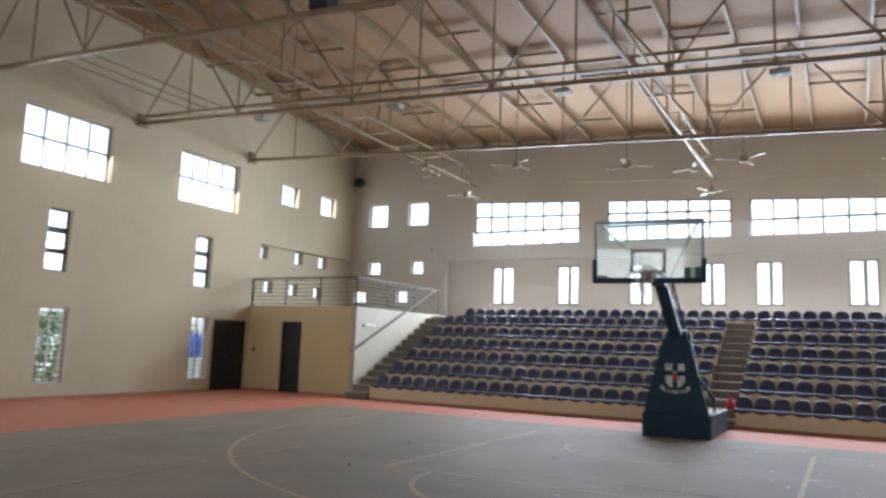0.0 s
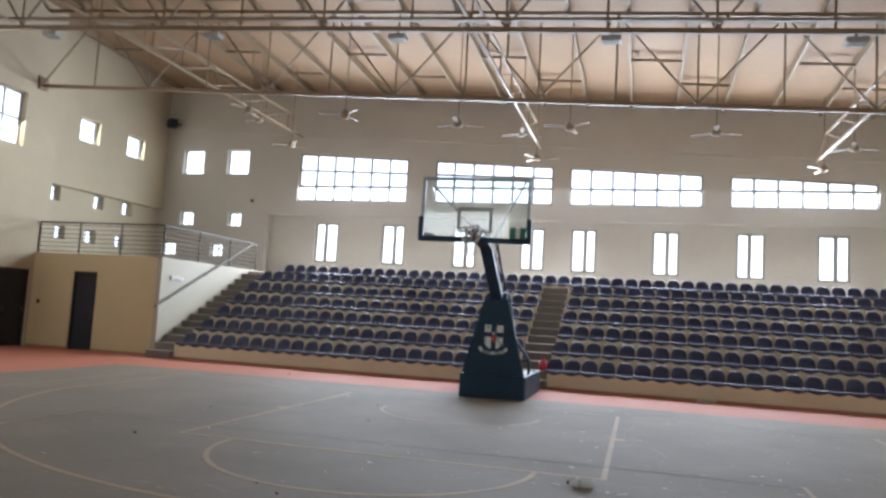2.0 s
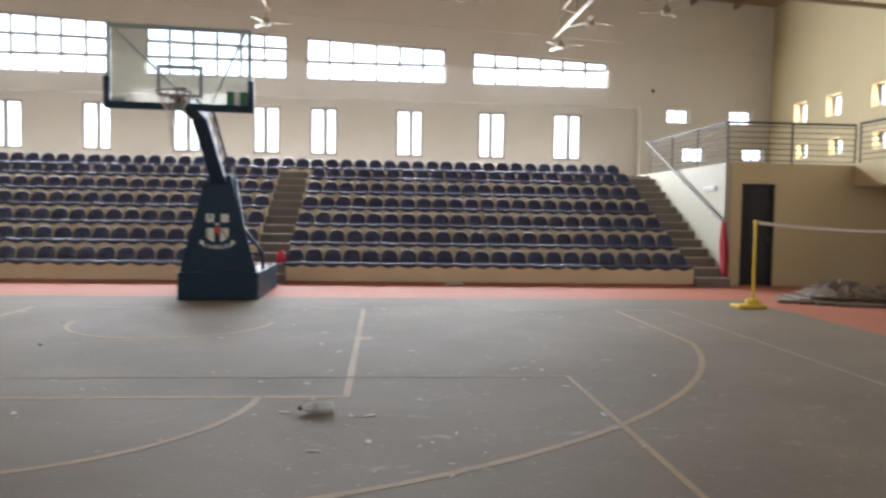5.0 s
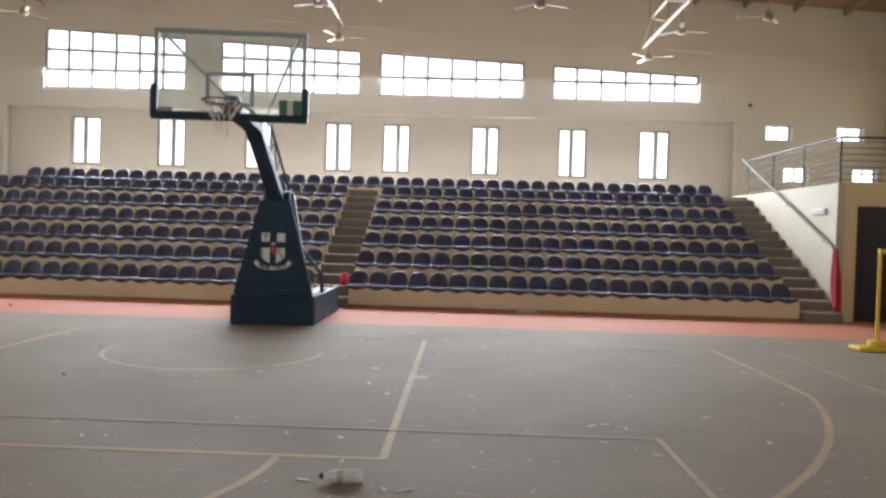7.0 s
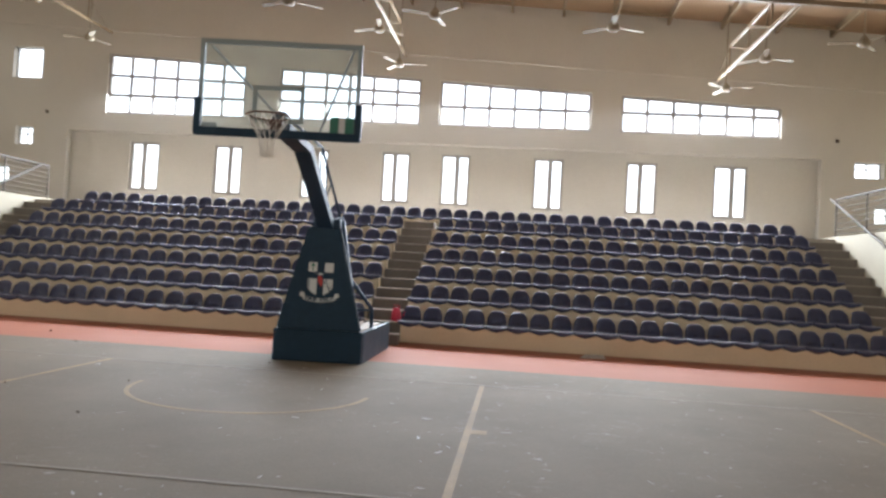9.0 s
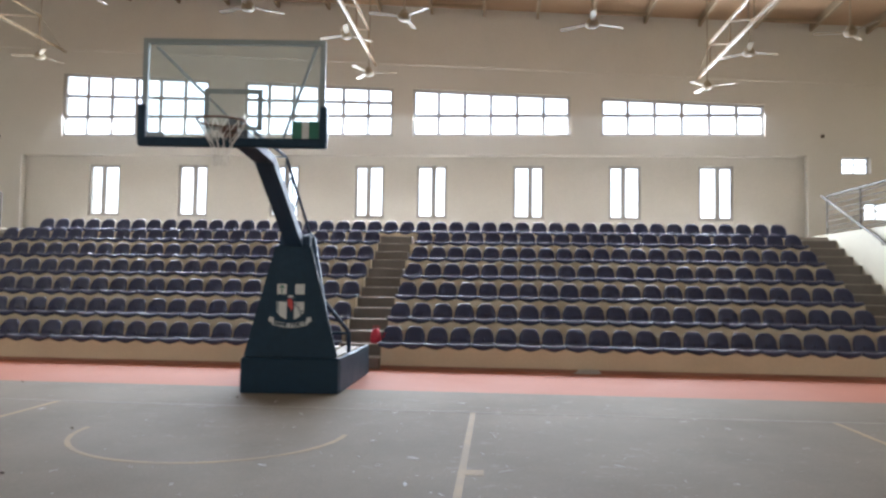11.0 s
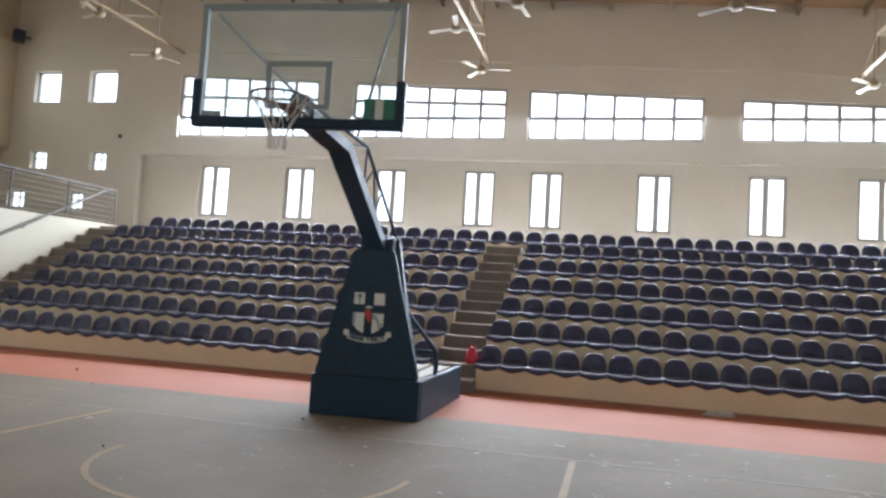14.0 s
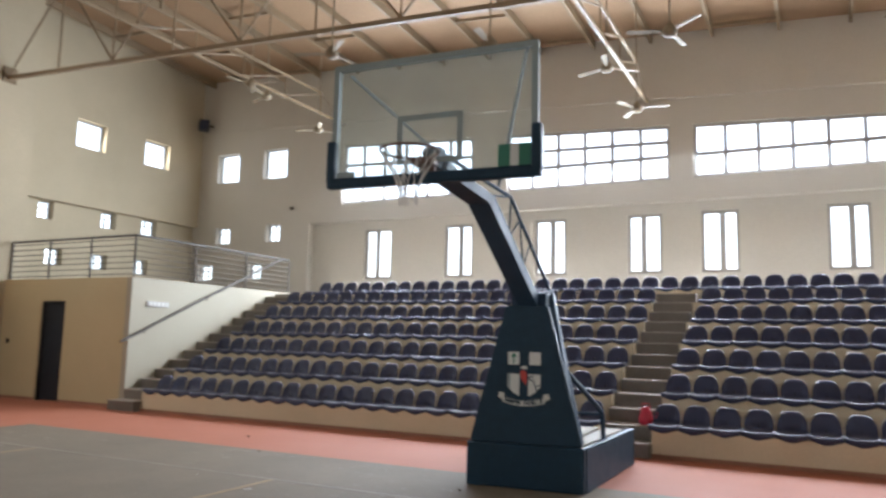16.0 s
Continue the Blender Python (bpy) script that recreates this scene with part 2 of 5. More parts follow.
M_EARTH = material("pale_dry_ground", (0.44, 0.42, 0.38), 0.9, grain=3, vary=0.2, stain=0.5, stain_scale=0.1, bump=0.2)
M_LEAF = material("shrub_leaves", (0.10, 0.145, 0.035), 0.6, grain=20, vary=0.3, stain=0.5, stain_scale=2, bump=0.0)
M_DRUM = material("blue_drum_plastic", (0.06, 0.10, 0.42), 0.4, grain=30, vary=0.06, stain=0.2, stain_scale=2, bump=0.0)
M_GLASS = glass_material("window_glass", (0.93, 0.95, 0.95))
# The board's pale film stands for haze and reflected room light.
M_BOARD = hazed_glass("backboard_glass", (0.92, 0.955, 0.95), 0.05, 0.10)
# The bottle's strong film paints in its white highlights.
M_PET = hazed_glass("pale_bottle_plastic", (0.92, 0.93, 0.92), 0.12, 0.72)
M_STAY = material("pale_blue_grey_steel", (0.20, 0.225, 0.24), 0.5, grain=30, vary=0.08, stain=0.2, stain_scale=3, bump=0.02)


# ---------------------------------------------------------------- mesh helpers
def mesh_of(name, bm, mat, smooth=False):
    bmesh.ops.recalc_face_normals(bm, faces=bm.faces)
    me = bpy.data.meshes.new(name)
    bm.to_mesh(me)
    bm.free()
    me.materials.append(mat)
    if smooth:
        for p in me.polygons:
            p.use_smooth = True
    return me


def part(name, bm, mat, parent=None, label="", smooth=False):
    ob = new(name, mesh_of(name, bm, mat, smooth) if isinstance(bm, bmesh.types.BMesh) else bm)
    if parent is not None:
        ob.parent = parent
    if label:
        tagged(ob, label=label)
    return ob


def thing(name, label, category, group="", kind="", at=(0, 0, 0), rz=0.0):
    ob = new(name)
    ob.empty_display_size = 0.1
    ob.matrix_world = pose(*at, 0, 0, rz)
    return tagged(ob, label=label, category=category, group=group, kind=kind)


def add_box(bm, x0, x1, y0, y1, z0, z1, bevel=0.0):
    vs = [bm.verts.new((x, y, z)) for z in (z0, z1) for y in (y0, y1) for x in (x0, x1)]
    fs = [bm.faces.new([vs[i] for i in q]) for q in ((0, 2, 3, 1), (4, 5, 7, 6), (0, 1, 5, 4), (2, 6, 7, 3), (0, 4, 6, 2), (1, 3, 7, 5))]
    if bevel:
        edges = list({e for f in fs for e in f.edges})
        bmesh.ops.bevel(bm, geom=edges, offset=bevel, segments=2, affect="EDGES", profile=0.5)
    return vs


def box(x0, x1, y0, y1, z0, z1, bevel=0.0):
    bm = bmesh.new()
    add_box(bm, x0, x1, y0, y1, z0, z1, bevel)
    return bm


def add_bar(bm, a, b, w, h=None, round_sides=0):
    """A straight bar from a to b, w across and h high (square), or round with that many sides."""
    a, b = Vector(a), Vector(b)
    d = (b - a).normalized()
    up = Vector((0, 0, 1)) if abs(d.z) < 0.95 else Vector((0, 1, 0))
    s = d.cross(up).normalized()
    u = s.cross(d).normalized()
    h = h or w
    if round_sides:
        ring = [(math.cos(k * math.tau / round_sides) * w / 2, math.sin(k * math.tau / round_sides) * w / 2) for k in range(round_sides)]
    else:
        ring = [(-w / 2, -h / 2), (w / 2, -h / 2), (w / 2, h / 2), (-w / 2, h / 2)]
    r0 = [bm.verts.new(a + s * p + u * q) for p, q in ring]
    r1 = [bm.verts.new(b + s * p + u * q) for p, q in ring]
    n = len(ring)
    for k in range(n):
        bm.faces.new((r0[k], r0[(k + 1) % n], r1[(k + 1) % n], r1[k]))
    bm.faces.new(r0[::-1])
    bm.faces.new(r1)


def bar(a, b, w, h=None, round_sides=0):
    bm = bmesh.new()
    add_bar(bm, a, b, w, h, round_sides)
    return bm


def tube_path(points, radius, sides=8):
    """A round tube through several points."""
    bm = bmesh.new()
    rings = []
    pts = [Vector(p) for p in points]
    for i, p in enumerate(pts):
        d = (pts[min(i + 1, len(pts) - 1)] - pts[max(i - 1, 0)]).normalized()
        up = Vector((0, 0, 1)) if abs(d.z) < 0.95 else Vector((1, 0, 0))
        s = d.cross(up).normalized()
        u = s.cross(d)
        rings.append([bm.verts.new(p + s * math.cos(k * math.tau / sides) * radius + u * math.sin(k * math.tau / sides) * radius) for k in range(sides)])
    for r0, r1 in zip(rings, rings[1:]):
        for k in range(sides):
            bm.faces.new((r0[k], r0[(k + 1) % sides], r1[(k + 1) % sides], r1[k]))
    bm.faces.new(rings[0][::-1])
    bm.faces.new(rings[-1])
    return bm


def prism(profile, x0, x1):
    """A profile in (y, z) drawn out along x."""
    bm = bmesh.new()
    a = [bm.verts.new((x0, y, z)) for y, z in profile]
    b = [bm.verts.new((x1, y, z)) for y, z in profile]
    n = len(profile)
    for k in range(n):
        bm.faces.new((a[k], a[(k + 1) % n], b[(k + 1) % n], b[k]))
    bm.faces.new(a[::-1])
    bm.faces.new(b)
    return bm


def lathe(profile, sides=16):
    """(r, z) profile turned round z."""
    bm = bmesh.new()
    rings = [[bm.verts.new((r * math.cos(k * math.tau / sides), r * math.sin(k * math.tau / sides), z)) for k in range(sides)] for r, z in profile]
    for r0, r1 in zip(rings, rings[1:]):
        for k in range(sides):
            bm.faces.new((r0[k], r0[(k + 1) % sides], r1[(k + 1) % sides], r1[k]))
    bm.faces.new(rings[0][::-1])
    bm.faces.new(rings[-1])
    return bm


# ---------------------------------------------------------------- plan
SLOPE = -0.052          # the roof and the upper band of windows fall towards +x
Y_BACK, Y_REC = 10.0, 10.22
X_LEFT, X_LEFT_IN = -13.7, -14.4
X_RIGHT = 15.4
Y_REAR = -24.0
Z_PLAT = 2.72
THICK = 0.3


def roof_z(x, y):
    return 8.95 - 0.058 * x + 0.05 * (10 - y)


def fold_z(x):
    return 7.36 + SLOPE * x


def band_top(x):
    return 6.72 - 0.0505 * x


def wall_mesh(u0, u1, v0, v1, holes, place, thick, top=None, warp=None):
    """A wall in u (along) and v (up) with rectangular holes that go through it. place(u, v, depth) gives the point."""
    us = sorted({u0, u1, *[h[0] for h in holes], *[h[1] for h in holes]})
    vs = sorted({v0, v1, *[h[2] for h in holes], *[h[3] for h in holes]})

    def solid(i, j):
        if not (0 <= i < len(us) - 1 and 0 <= j < len(vs) - 1):
            return False
        cu, cv = (us[i] + us[i + 1]) / 2, (vs[j] + vs[j + 1]) / 2
        return not any(h[0] < cu < h[1] and h[2] < cv < h[3] for h in holes)

    bm = bmesh.new()
    cache = {}

    def vert(i, j, d):
        if (i, j, d) not in cache:
            u, v = us[i], vs[j]
            if top and j == len(vs) - 1:
                v = top(u)
            elif warp:
                v = warp(u, v)
            cache[i, j, d] = bm.verts.new(place(u, v, d))
        return cache[i, j, d]

    for i in range(len(us) - 1):
        for j in range(len(vs) - 1):
            if not solid(i, j):
                continue
            for d in (0.0, thick):
                bm.faces.new((vert(i, j, d), vert(i + 1, j, d), vert(i + 1, j + 1, d), vert(i, j + 1, d)))
            for di, dj, a, b in ((-1, 0, (i, j), (i, j + 1)), (1, 0, (i + 1, j), (i + 1, j + 1)), (0, -1, (i, j), (i + 1, j)), (0, 1, (i, j + 1), (i + 1, j + 1))):
                if not solid(i + di, j + dj):
                    bm.faces.new((vert(*a, 0.0), vert(*b, 0.0), vert(*b, thick), vert(*a, thick)))
    return bm


def structure(name, bm, mat, label, category):
    return tagged(part(name, bm, mat), label=label, category=category, kind="structure")


# ---------------------------------------------------------------- windows
WINDOW_COUNT = [0]


def window(quad, place, depth, columns, rows, label, frame_w=0.045, bar_w=0.04, mat=None, bars=0):
    """quad: u0, u1, v0, top(u). columns, rows: where the bars stand, as fractions across and as heights above v0."""
    mat = mat or M_ALU
    u0, u1, v0, top = quad
    WINDOW_COUNT[0] += 1
    w = thing("window_%d" % WINDOW_COUNT[0], label, "window", kind="structure")
    bm = bmesh.new()

    def slab(pts, d0, d1):
        a = [bm.verts.new(place(u, v, d0)) for u, v in pts]
        b = [bm.verts.new(place(u, v, d1)) for u, v in pts]
        n = len(pts)
        for k in range(n):
            bm.faces.new((a[k], a[(k + 1) % n], b[(k + 1) % n], b[k]))
        bm.faces.new(a[::-1])
        bm.faces.new(b)

    f = frame_w
    d0, d1 = depth, depth + 0.06
    slab([(u0, v0), (u1, v0), (u1, v0 + f), (u0, v0 + f)], d0, d1)
    slab([(u0, top(u0) - f), (u1, top(u1) - f), (u1, top(u1)), (u0, top(u0))], d0, d1)
    slab([(u0, v0 + f), (u0 + f, v0 + f), (u0 + f, top(u0) - f), (u0, top(u0) - f)], d0, d1)
    slab([(u1 - f, v0 + f), (u1, v0 + f), (u1, top(u1) - f), (u1 - f, top(u1) - f)], d0, d1)
    part("window_frame", bm, mat, w)
    cuts_u = [u0 + f] + [u0 + (u1 - u0) * c for c in columns] + [u1 - f]
    row_f = [lambda u: v0 + f] + list(rows) + [lambda u: top(u) - f]
    b = bar_w / 2
    for r in rows:
        bm = bmesh.new()
        slab([(u0 + f, r(u0) - b), (u1 - f, r(u1) - b), (u1 - f, r(u1) + b), (u0 + f, r(u0) + b)], d0 + 0.005, d1 - 0.01)
        part("transom", bm, mat, w)
    for c in cuts_u[1:-1]:
        bm = bmesh.new()
        slab([(c - b, v0 + f), (c + b, v0 + f), (c + b, top(c) - f), (c - b, top(c) - f)], d0 + 0.002, d1 - 0.012)
        part("mullion", bm, mat, w)
    for i in range(len(cuts_u) - 1):
        for j in range(len(row_f) - 1):
            a0, a1 = cuts_u[i], cuts_u[i + 1]
            lo, hi = row_f[j], row_f[j + 1]
            bm = bmesh.new()
            slab([(a0, lo(a0)), (a1, lo(a1)), (a1, hi(a1)), (a0, hi(a0))], d0 + 0.028, d0 + 0.033)
            p = part("pane", bm, M_GLASS, w)
            p.visible_shadow = False
    for k in range(bars):
        v = v0 + (top(u0) - v0) * (k + 1) / (bars + 1)
        bm = bmesh.new()
        slab([(u0, v - 0.009), (u1, v - 0.009), (u1, v + 0.009), (u0, v + 0.009)], d0 - 0.03, d0 - 0.015)
        part("security_bar", bm, M_DARKALU, w)
    return w


def back(u, v, d):
    return (u, Y_BACK + d, v)


def back_rec(u, v, d):
    return (u, Y_REC + d, v)


def left_main(u, v, d):
    return (X_LEFT - d, u, v)


def left_in(u, v, d):
    return (X_LEFT_IN - d, u, v)


def left_rec(u, v, d):
    return (X_LEFT_IN - 0.22 - d, u, v)


def right_wall(u, v, d):
    return (X_RIGHT + d, u, v)


def rear(u, v, d):
    return (u, Y_REAR - d, v)


def flat(v):
    return lambda u: v


# back wall, centre: four wide windows whose heads follow the roof
WIDE = [(-8.79, -4.60), (-3.62, 0.48), (1.01, 5.19), (5.99, 10.17)]
V_SILL = 5.39
REC = (-9.93, 11.23, 4.88)


def upper_warp(u, v):
    k = min(max((v - 5.9) / (6.72 - 5.9), 0), 1)
    return v - 0.0505 * u * k


holes = [(a, b, V_SILL, 6.72) for a, b in WIDE]
structure("wall_north", wall_mesh(REC[0], REC[1], REC[2], 7.36, holes, back, THICK, top=fold_z, warp=upper_warp), M_WALL,
          "cream painted plaster wall with four wide windows above the stand", "wall")
structure("wall_north_top", wall_mesh(X_LEFT_IN - 0.3, X_RIGHT + 0.3, 7.36, 9.0, [], lambda u, v, d: (u, Y_BACK - 0.05 + d, fold_z(u) if v < 8 else v), THICK + 0.05,
          top=lambda u: roof_z(u, 10) + 0.1), M_WALL, "upper band of cream plaster wall under the roof", "wall")
LEFT_SQ = [(-13.68, -12.78, 6.38, 7.30), (-11.79, -10.87, 6.38, 7.30), (-13.62, -13.03, 4.40, 4.93), (-11.57, -11.02, 4.40, 4.93),
           (-14.3, -13.68, 3.25, 3.74), (-12.22, -11.68, 3.25, 3.74)]
RIGHT_SQ = [(12.08, 12.80, 4.42, 4.85), (14.08, 14.83, 4.42, 4.85), (12.62, 13.32, 3.23, 3.68), (14.55, 15.25, 3.28, 3.68)]
structure("wall_northwest", wall_mesh(X_LEFT_IN - 0.3, REC[0], 0, 7.36, LEFT_SQ, back, THICK, top=fold_z), M_WALL,
          "cream plaster corner wall with small square windows", "wall")
structure("wall_northeast", wall_mesh(REC[1], X_RIGHT + 0.3, 0, 7.36, RIGHT_SQ, back, THICK, top=fold_z), M_WALL,
          "cream plaster corner wall with small square windows", "wall")
TALL = [(-8.09, -7.18), (-5.52, -4.67), (-2.93, -2.10), (-0.57, 0.24), (1.12, 1.94), (3.71, 4.53), (6.23, 7.07), (8.55, 9.45)]
T0, T1 = 3.21, 4.64
structure("wall_north_recess", wall_mesh(REC[0], REC[1], 0, REC[2], [(a, b, T0, T1) for a, b in TALL], back_rec, THICK), M_WALL,
          "recessed cream plaster wall with a row of tall windows", "wall")

for n, (a, b) in enumerate(WIDE):
    first = lambda u: V_SILL + 0.56
    if n < 2:
        rows = [first, lambda u: (V_SILL + 0.56 + band_top(u)) / 2 - 0.02]
    else:
        rows = [first]
    window((a, b, V_SILL, band_top), back, 0.05, [k / 6 for k in range(1, 6)], rows,
           "wide aluminium window with a sloping head and %d rows of panes" % (len(rows) + 1), frame_w=0.075, bar_w=0.085)
for n, (a, b) in enumerate(TALL):
    window((a, b, T0, flat(T1)), back_rec, 0.06, [0.56 if n % 3 else 0.46], [], "tall narrow aluminium casement window above the stand",
           frame_w=0.07, bar_w=0.13)
for a, b, c, d in LEFT_SQ + RIGHT_SQ:
    window((a, b, c, flat(d)), back, 0.16, [] if c > 6 else [0.5], [] if c > 6 else [lambda u, c=c, d=d: c + (d - c) * 0.6],
           "small square window in a deep plaster reveal", frame_w=0.035, bar_w=0.025)

# left wall: the hall part stands further in than the corner part
LW = [(-4.70, -2.23, 5.66, 7.22), (0.10, 2.54, 5.66, 7.22)]
LM = [(-3.84, -3.19, 3.14, 4.72), (0.93, 1.60, 3.14, 4.72)]
LT = [(-3.83, -3.05, 0.37, 2.24), (0.96, 1.68, 0.37, 2.24)]
for s in (-9.6, -14.4, -19.2):
    LW.append((s + 0.1, s + 2.55, 5.66, 7.22))
    LM.append((s + 0.96, s + 1.61, 3.14, 4.72))
    LT.append((s + 0.97, s + 1.7, 0.37, 2.24))
DOOR_L = (1.85, 3.27, 0.0, 2.2)
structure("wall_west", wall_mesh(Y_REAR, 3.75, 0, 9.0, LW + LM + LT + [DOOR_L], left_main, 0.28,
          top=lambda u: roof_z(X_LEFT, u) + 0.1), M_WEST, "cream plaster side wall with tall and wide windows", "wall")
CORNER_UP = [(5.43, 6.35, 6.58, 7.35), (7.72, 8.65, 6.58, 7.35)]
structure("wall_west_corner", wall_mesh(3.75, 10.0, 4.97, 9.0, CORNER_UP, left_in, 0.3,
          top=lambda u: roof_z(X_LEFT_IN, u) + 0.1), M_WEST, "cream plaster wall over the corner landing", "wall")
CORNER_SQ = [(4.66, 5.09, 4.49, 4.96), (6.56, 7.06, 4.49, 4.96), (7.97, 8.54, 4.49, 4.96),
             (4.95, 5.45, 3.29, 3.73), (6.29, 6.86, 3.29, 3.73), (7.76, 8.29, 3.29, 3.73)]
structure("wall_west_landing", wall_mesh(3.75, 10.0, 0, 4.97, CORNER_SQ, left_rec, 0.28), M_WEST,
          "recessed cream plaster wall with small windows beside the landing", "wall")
structure("wall_west_return", box(X_LEFT_IN - 0.55, X_LEFT - 0.302, 3.62, 3.748, 0, 9.9), M_WEST, "short return of the cream side wall", "wall")
for a, b, c, d in LW:
    window((a, b, c, flat(d)), left_main, 0.17, [0.25, 0.5, 0.75], [lambda u, c=c, d=d: (c + d) / 2], "large eight-pane aluminium window in the side wall", frame_w=0.055, bar_w=0.06)
for a, b, c, d in LM:
    window((a, b, c, flat(d)), left_main, 0.17, [], [lambda u, c=c, d=d: c + (d - c) * 0.33, lambda u, c=c, d=d: c + (d - c) * 0.67],
           "narrow three-pane window with dark bars", mat=M_DARKALU, bar_w=0.15)
for a, b, c, d in LT:
    window((a, b, c, flat(d)), left_main, 0.14, [0.5], [], "tall ground-level window behind horizontal security bars", frame_w=0.03, bar_w=0.03, bars=13)
for a, b, c, d in CORNER_UP:
    window((a, b, c, flat(d)), left_in, 0.16, [], [], "small square window in a deep plaster reveal")
for a, b, c, d in CORNER_SQ:
    window((a, b, c, flat(d)), left_rec, 0.18, [0.5], [lambda u, c=c, d=d: c + (d - c) * 0.6], "small square window in a deep plaster reveal", frame_w=0.035, bar_w=0.025)

# right wall with the gallery in front of it
RS = [(8.0, 8.65, 4.3, 4.88), (6.4, 7.08, 4.3, 4.88), (4.55, 5.2, 4.3, 4.88), (7.9, 8.5, 3.25, 3.7), (6.3, 6.9, 3.25, 3.7), (4.5, 5.1, 3.25, 3.7),
      (2.95, 3.85, 3.2, 5.0), (0.9, 1.8, 3.2, 5.0)]
RT = [(1.1, 2.2, 0.37, 2.2)]
RW = []
# windows further back, out of view, added to let in fill light
for s in (-4.8, -9.6, -14.4, -19.2):
    RW.append((s + 0.1, s + 2.55, 5.66, 7.0))
    RW.append((s + 0.9, s + 1.8, 3.2, 5.0))
DOOR_R = (2.8, 3.97, 0.0, 2.2)
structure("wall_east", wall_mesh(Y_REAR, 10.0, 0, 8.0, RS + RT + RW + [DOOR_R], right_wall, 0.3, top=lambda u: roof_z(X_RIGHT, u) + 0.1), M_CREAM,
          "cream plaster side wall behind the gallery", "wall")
for a, b, c, d in RS + RW:
    window((a, b, c, flat(d)), right_wall, 0.22, [0.5], [], "plain aluminium window in the side wall", frame_w=0.04, bar_w=0.03)
for a, b, c, d in RT:
    window((a, b, c, flat(d)), right_wall, 0.16, [0.5], [], "tall ground-level window behind horizontal security bars", bars=13)

# rear wall, behind the walker: unseen, its windows added for fill light
REAR_W = [(-10.5, -6.3, 4.6, 6.4), (-3.5, 0.7, 4.6, 6.4), (3.5, 7.7, 4.6, 6.4), (9.5, 13.7, 4.6, 6.2)]
structure("wall_south", wall_mesh(X_LEFT - 0.3, X_RIGHT + 0.3, 0, 9.0, REAR_W, rear, 0.3, top=lambda u: roof_z(u, Y_REAR) + 0.1), M_WALL,
          "cream plaster end wall with wide windows", "wall")
for a, b, c, d in REAR_W:
    window((a, b, c, flat(d)), rear, 0.16, [k / 6 for k in range(1, 6)], [lambda u, c=c, d=d: (c + d) / 2], "wide aluminium window in the end wall")

# daylight through the openings
for a, b in WIDE:
    daylight("daylight", ((a + b) / 2, Y_BACK - 0.02, 6.05), (0, -1, -0.35), (b - a, 1.1), 125)
for a, b in TALL:
    daylight("daylight", ((a + b) / 2, Y_BACK - 0.01, 3.92), (0, -1, -0.1), (b - a, 1.35), 52)
for a, b, c, d in LW:
    daylight("daylight", (X_LEFT + 0.02, (a + b) / 2, (c + d) / 2), (1, 0, -1.0), (b - a, d - c), 24, SUNLIT)
# fill light through the added windows out of view, right and rear
for a, b, c, d in RW[::2]:
    daylight("daylight", (X_RIGHT - 0.02, (a + b) / 2, (c + d) / 2), (-1, 0, -1.0), (b - a, d - c), 10, SUNLIT)
for a, b, c, d in REAR_W:
    daylight("daylight", ((a + b) / 2, Y_REAR + 0.02, (c + d) / 2), (0, 1, -0.2), (b - a, d - c), 30, SUNLIT)

for a, b, c, d in RS:
    daylight("daylight", (X_RIGHT + 0.20, (a + b) / 2, (c + d) / 2), (-1, 0, -0.2), (b - a - 0.06, d - c - 0.06), 1.8 * (b - a) * (d - c) / 0.36, SUNLIT)
for a, b, c, d in CORNER_UP:
    daylight("daylight", (X_LEFT_IN - 0.13, (a + b) / 2, (c + d) / 2), (1, 0, -0.2), (b - a - 0.06, d - c - 0.06), 4, SUNLIT)

# ---------------------------------------------------------------- floor, ground, roof
structure("ground", box(-900, 900, -900, 900, -0.6, -0.3), M_EARTH, "pale dry earth around the building", "ground")
structure("floor", box(X_LEFT_IN - 0.6, X_RIGHT + 0.3, Y_REAR - 0.3, 10.6, -0.29, 0.0), M_RED, "worn red painted sports hall floor", "floor")
structure("court_mat", box(-8.25, 9.9, -22.5, 0.62, 0.0005, 0.006), M_COURT, "dusty grey sports court surface with faded lines", "floor")

bm = bmesh.new()
xs = [X_LEFT_IN - 0.9, X_LEFT, -8.4, 0.1, 8.7, X_RIGHT + 0.6]
ys = [Y_REAR - 0.6, 10.6]
for lift in (0.0, 0.12):
    grid = [[bm.verts.new((x, y, roof_z(x, y) + lift)) for x in xs] for y in ys]
    for i in range(len(xs) - 1):
        bm.faces.new((grid[0][i], grid[0][i + 1], grid[1][i + 1], grid[1][i]))
structure("ceiling", bm, M_ROOF, "tan lining of the sloping metal roof", "ceiling")
purlins = thing("ceiling_purlins", "cream painted steel purlins under the roof lining", "roof beam", kind="structure")
k = 0
x = X_LEFT_IN + 0.5
while x < X_RIGHT:
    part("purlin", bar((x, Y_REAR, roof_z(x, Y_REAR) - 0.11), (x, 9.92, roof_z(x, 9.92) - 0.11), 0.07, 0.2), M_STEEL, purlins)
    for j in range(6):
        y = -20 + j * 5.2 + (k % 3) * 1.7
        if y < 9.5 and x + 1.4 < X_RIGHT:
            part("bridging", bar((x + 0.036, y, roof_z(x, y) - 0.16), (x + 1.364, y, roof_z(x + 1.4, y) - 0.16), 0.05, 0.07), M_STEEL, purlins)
    x += 1.4
    k += 1

# ---------------------------------------------------------------- roof trusses
def chord_z(x):
    return 6.85 + SLOPE * x


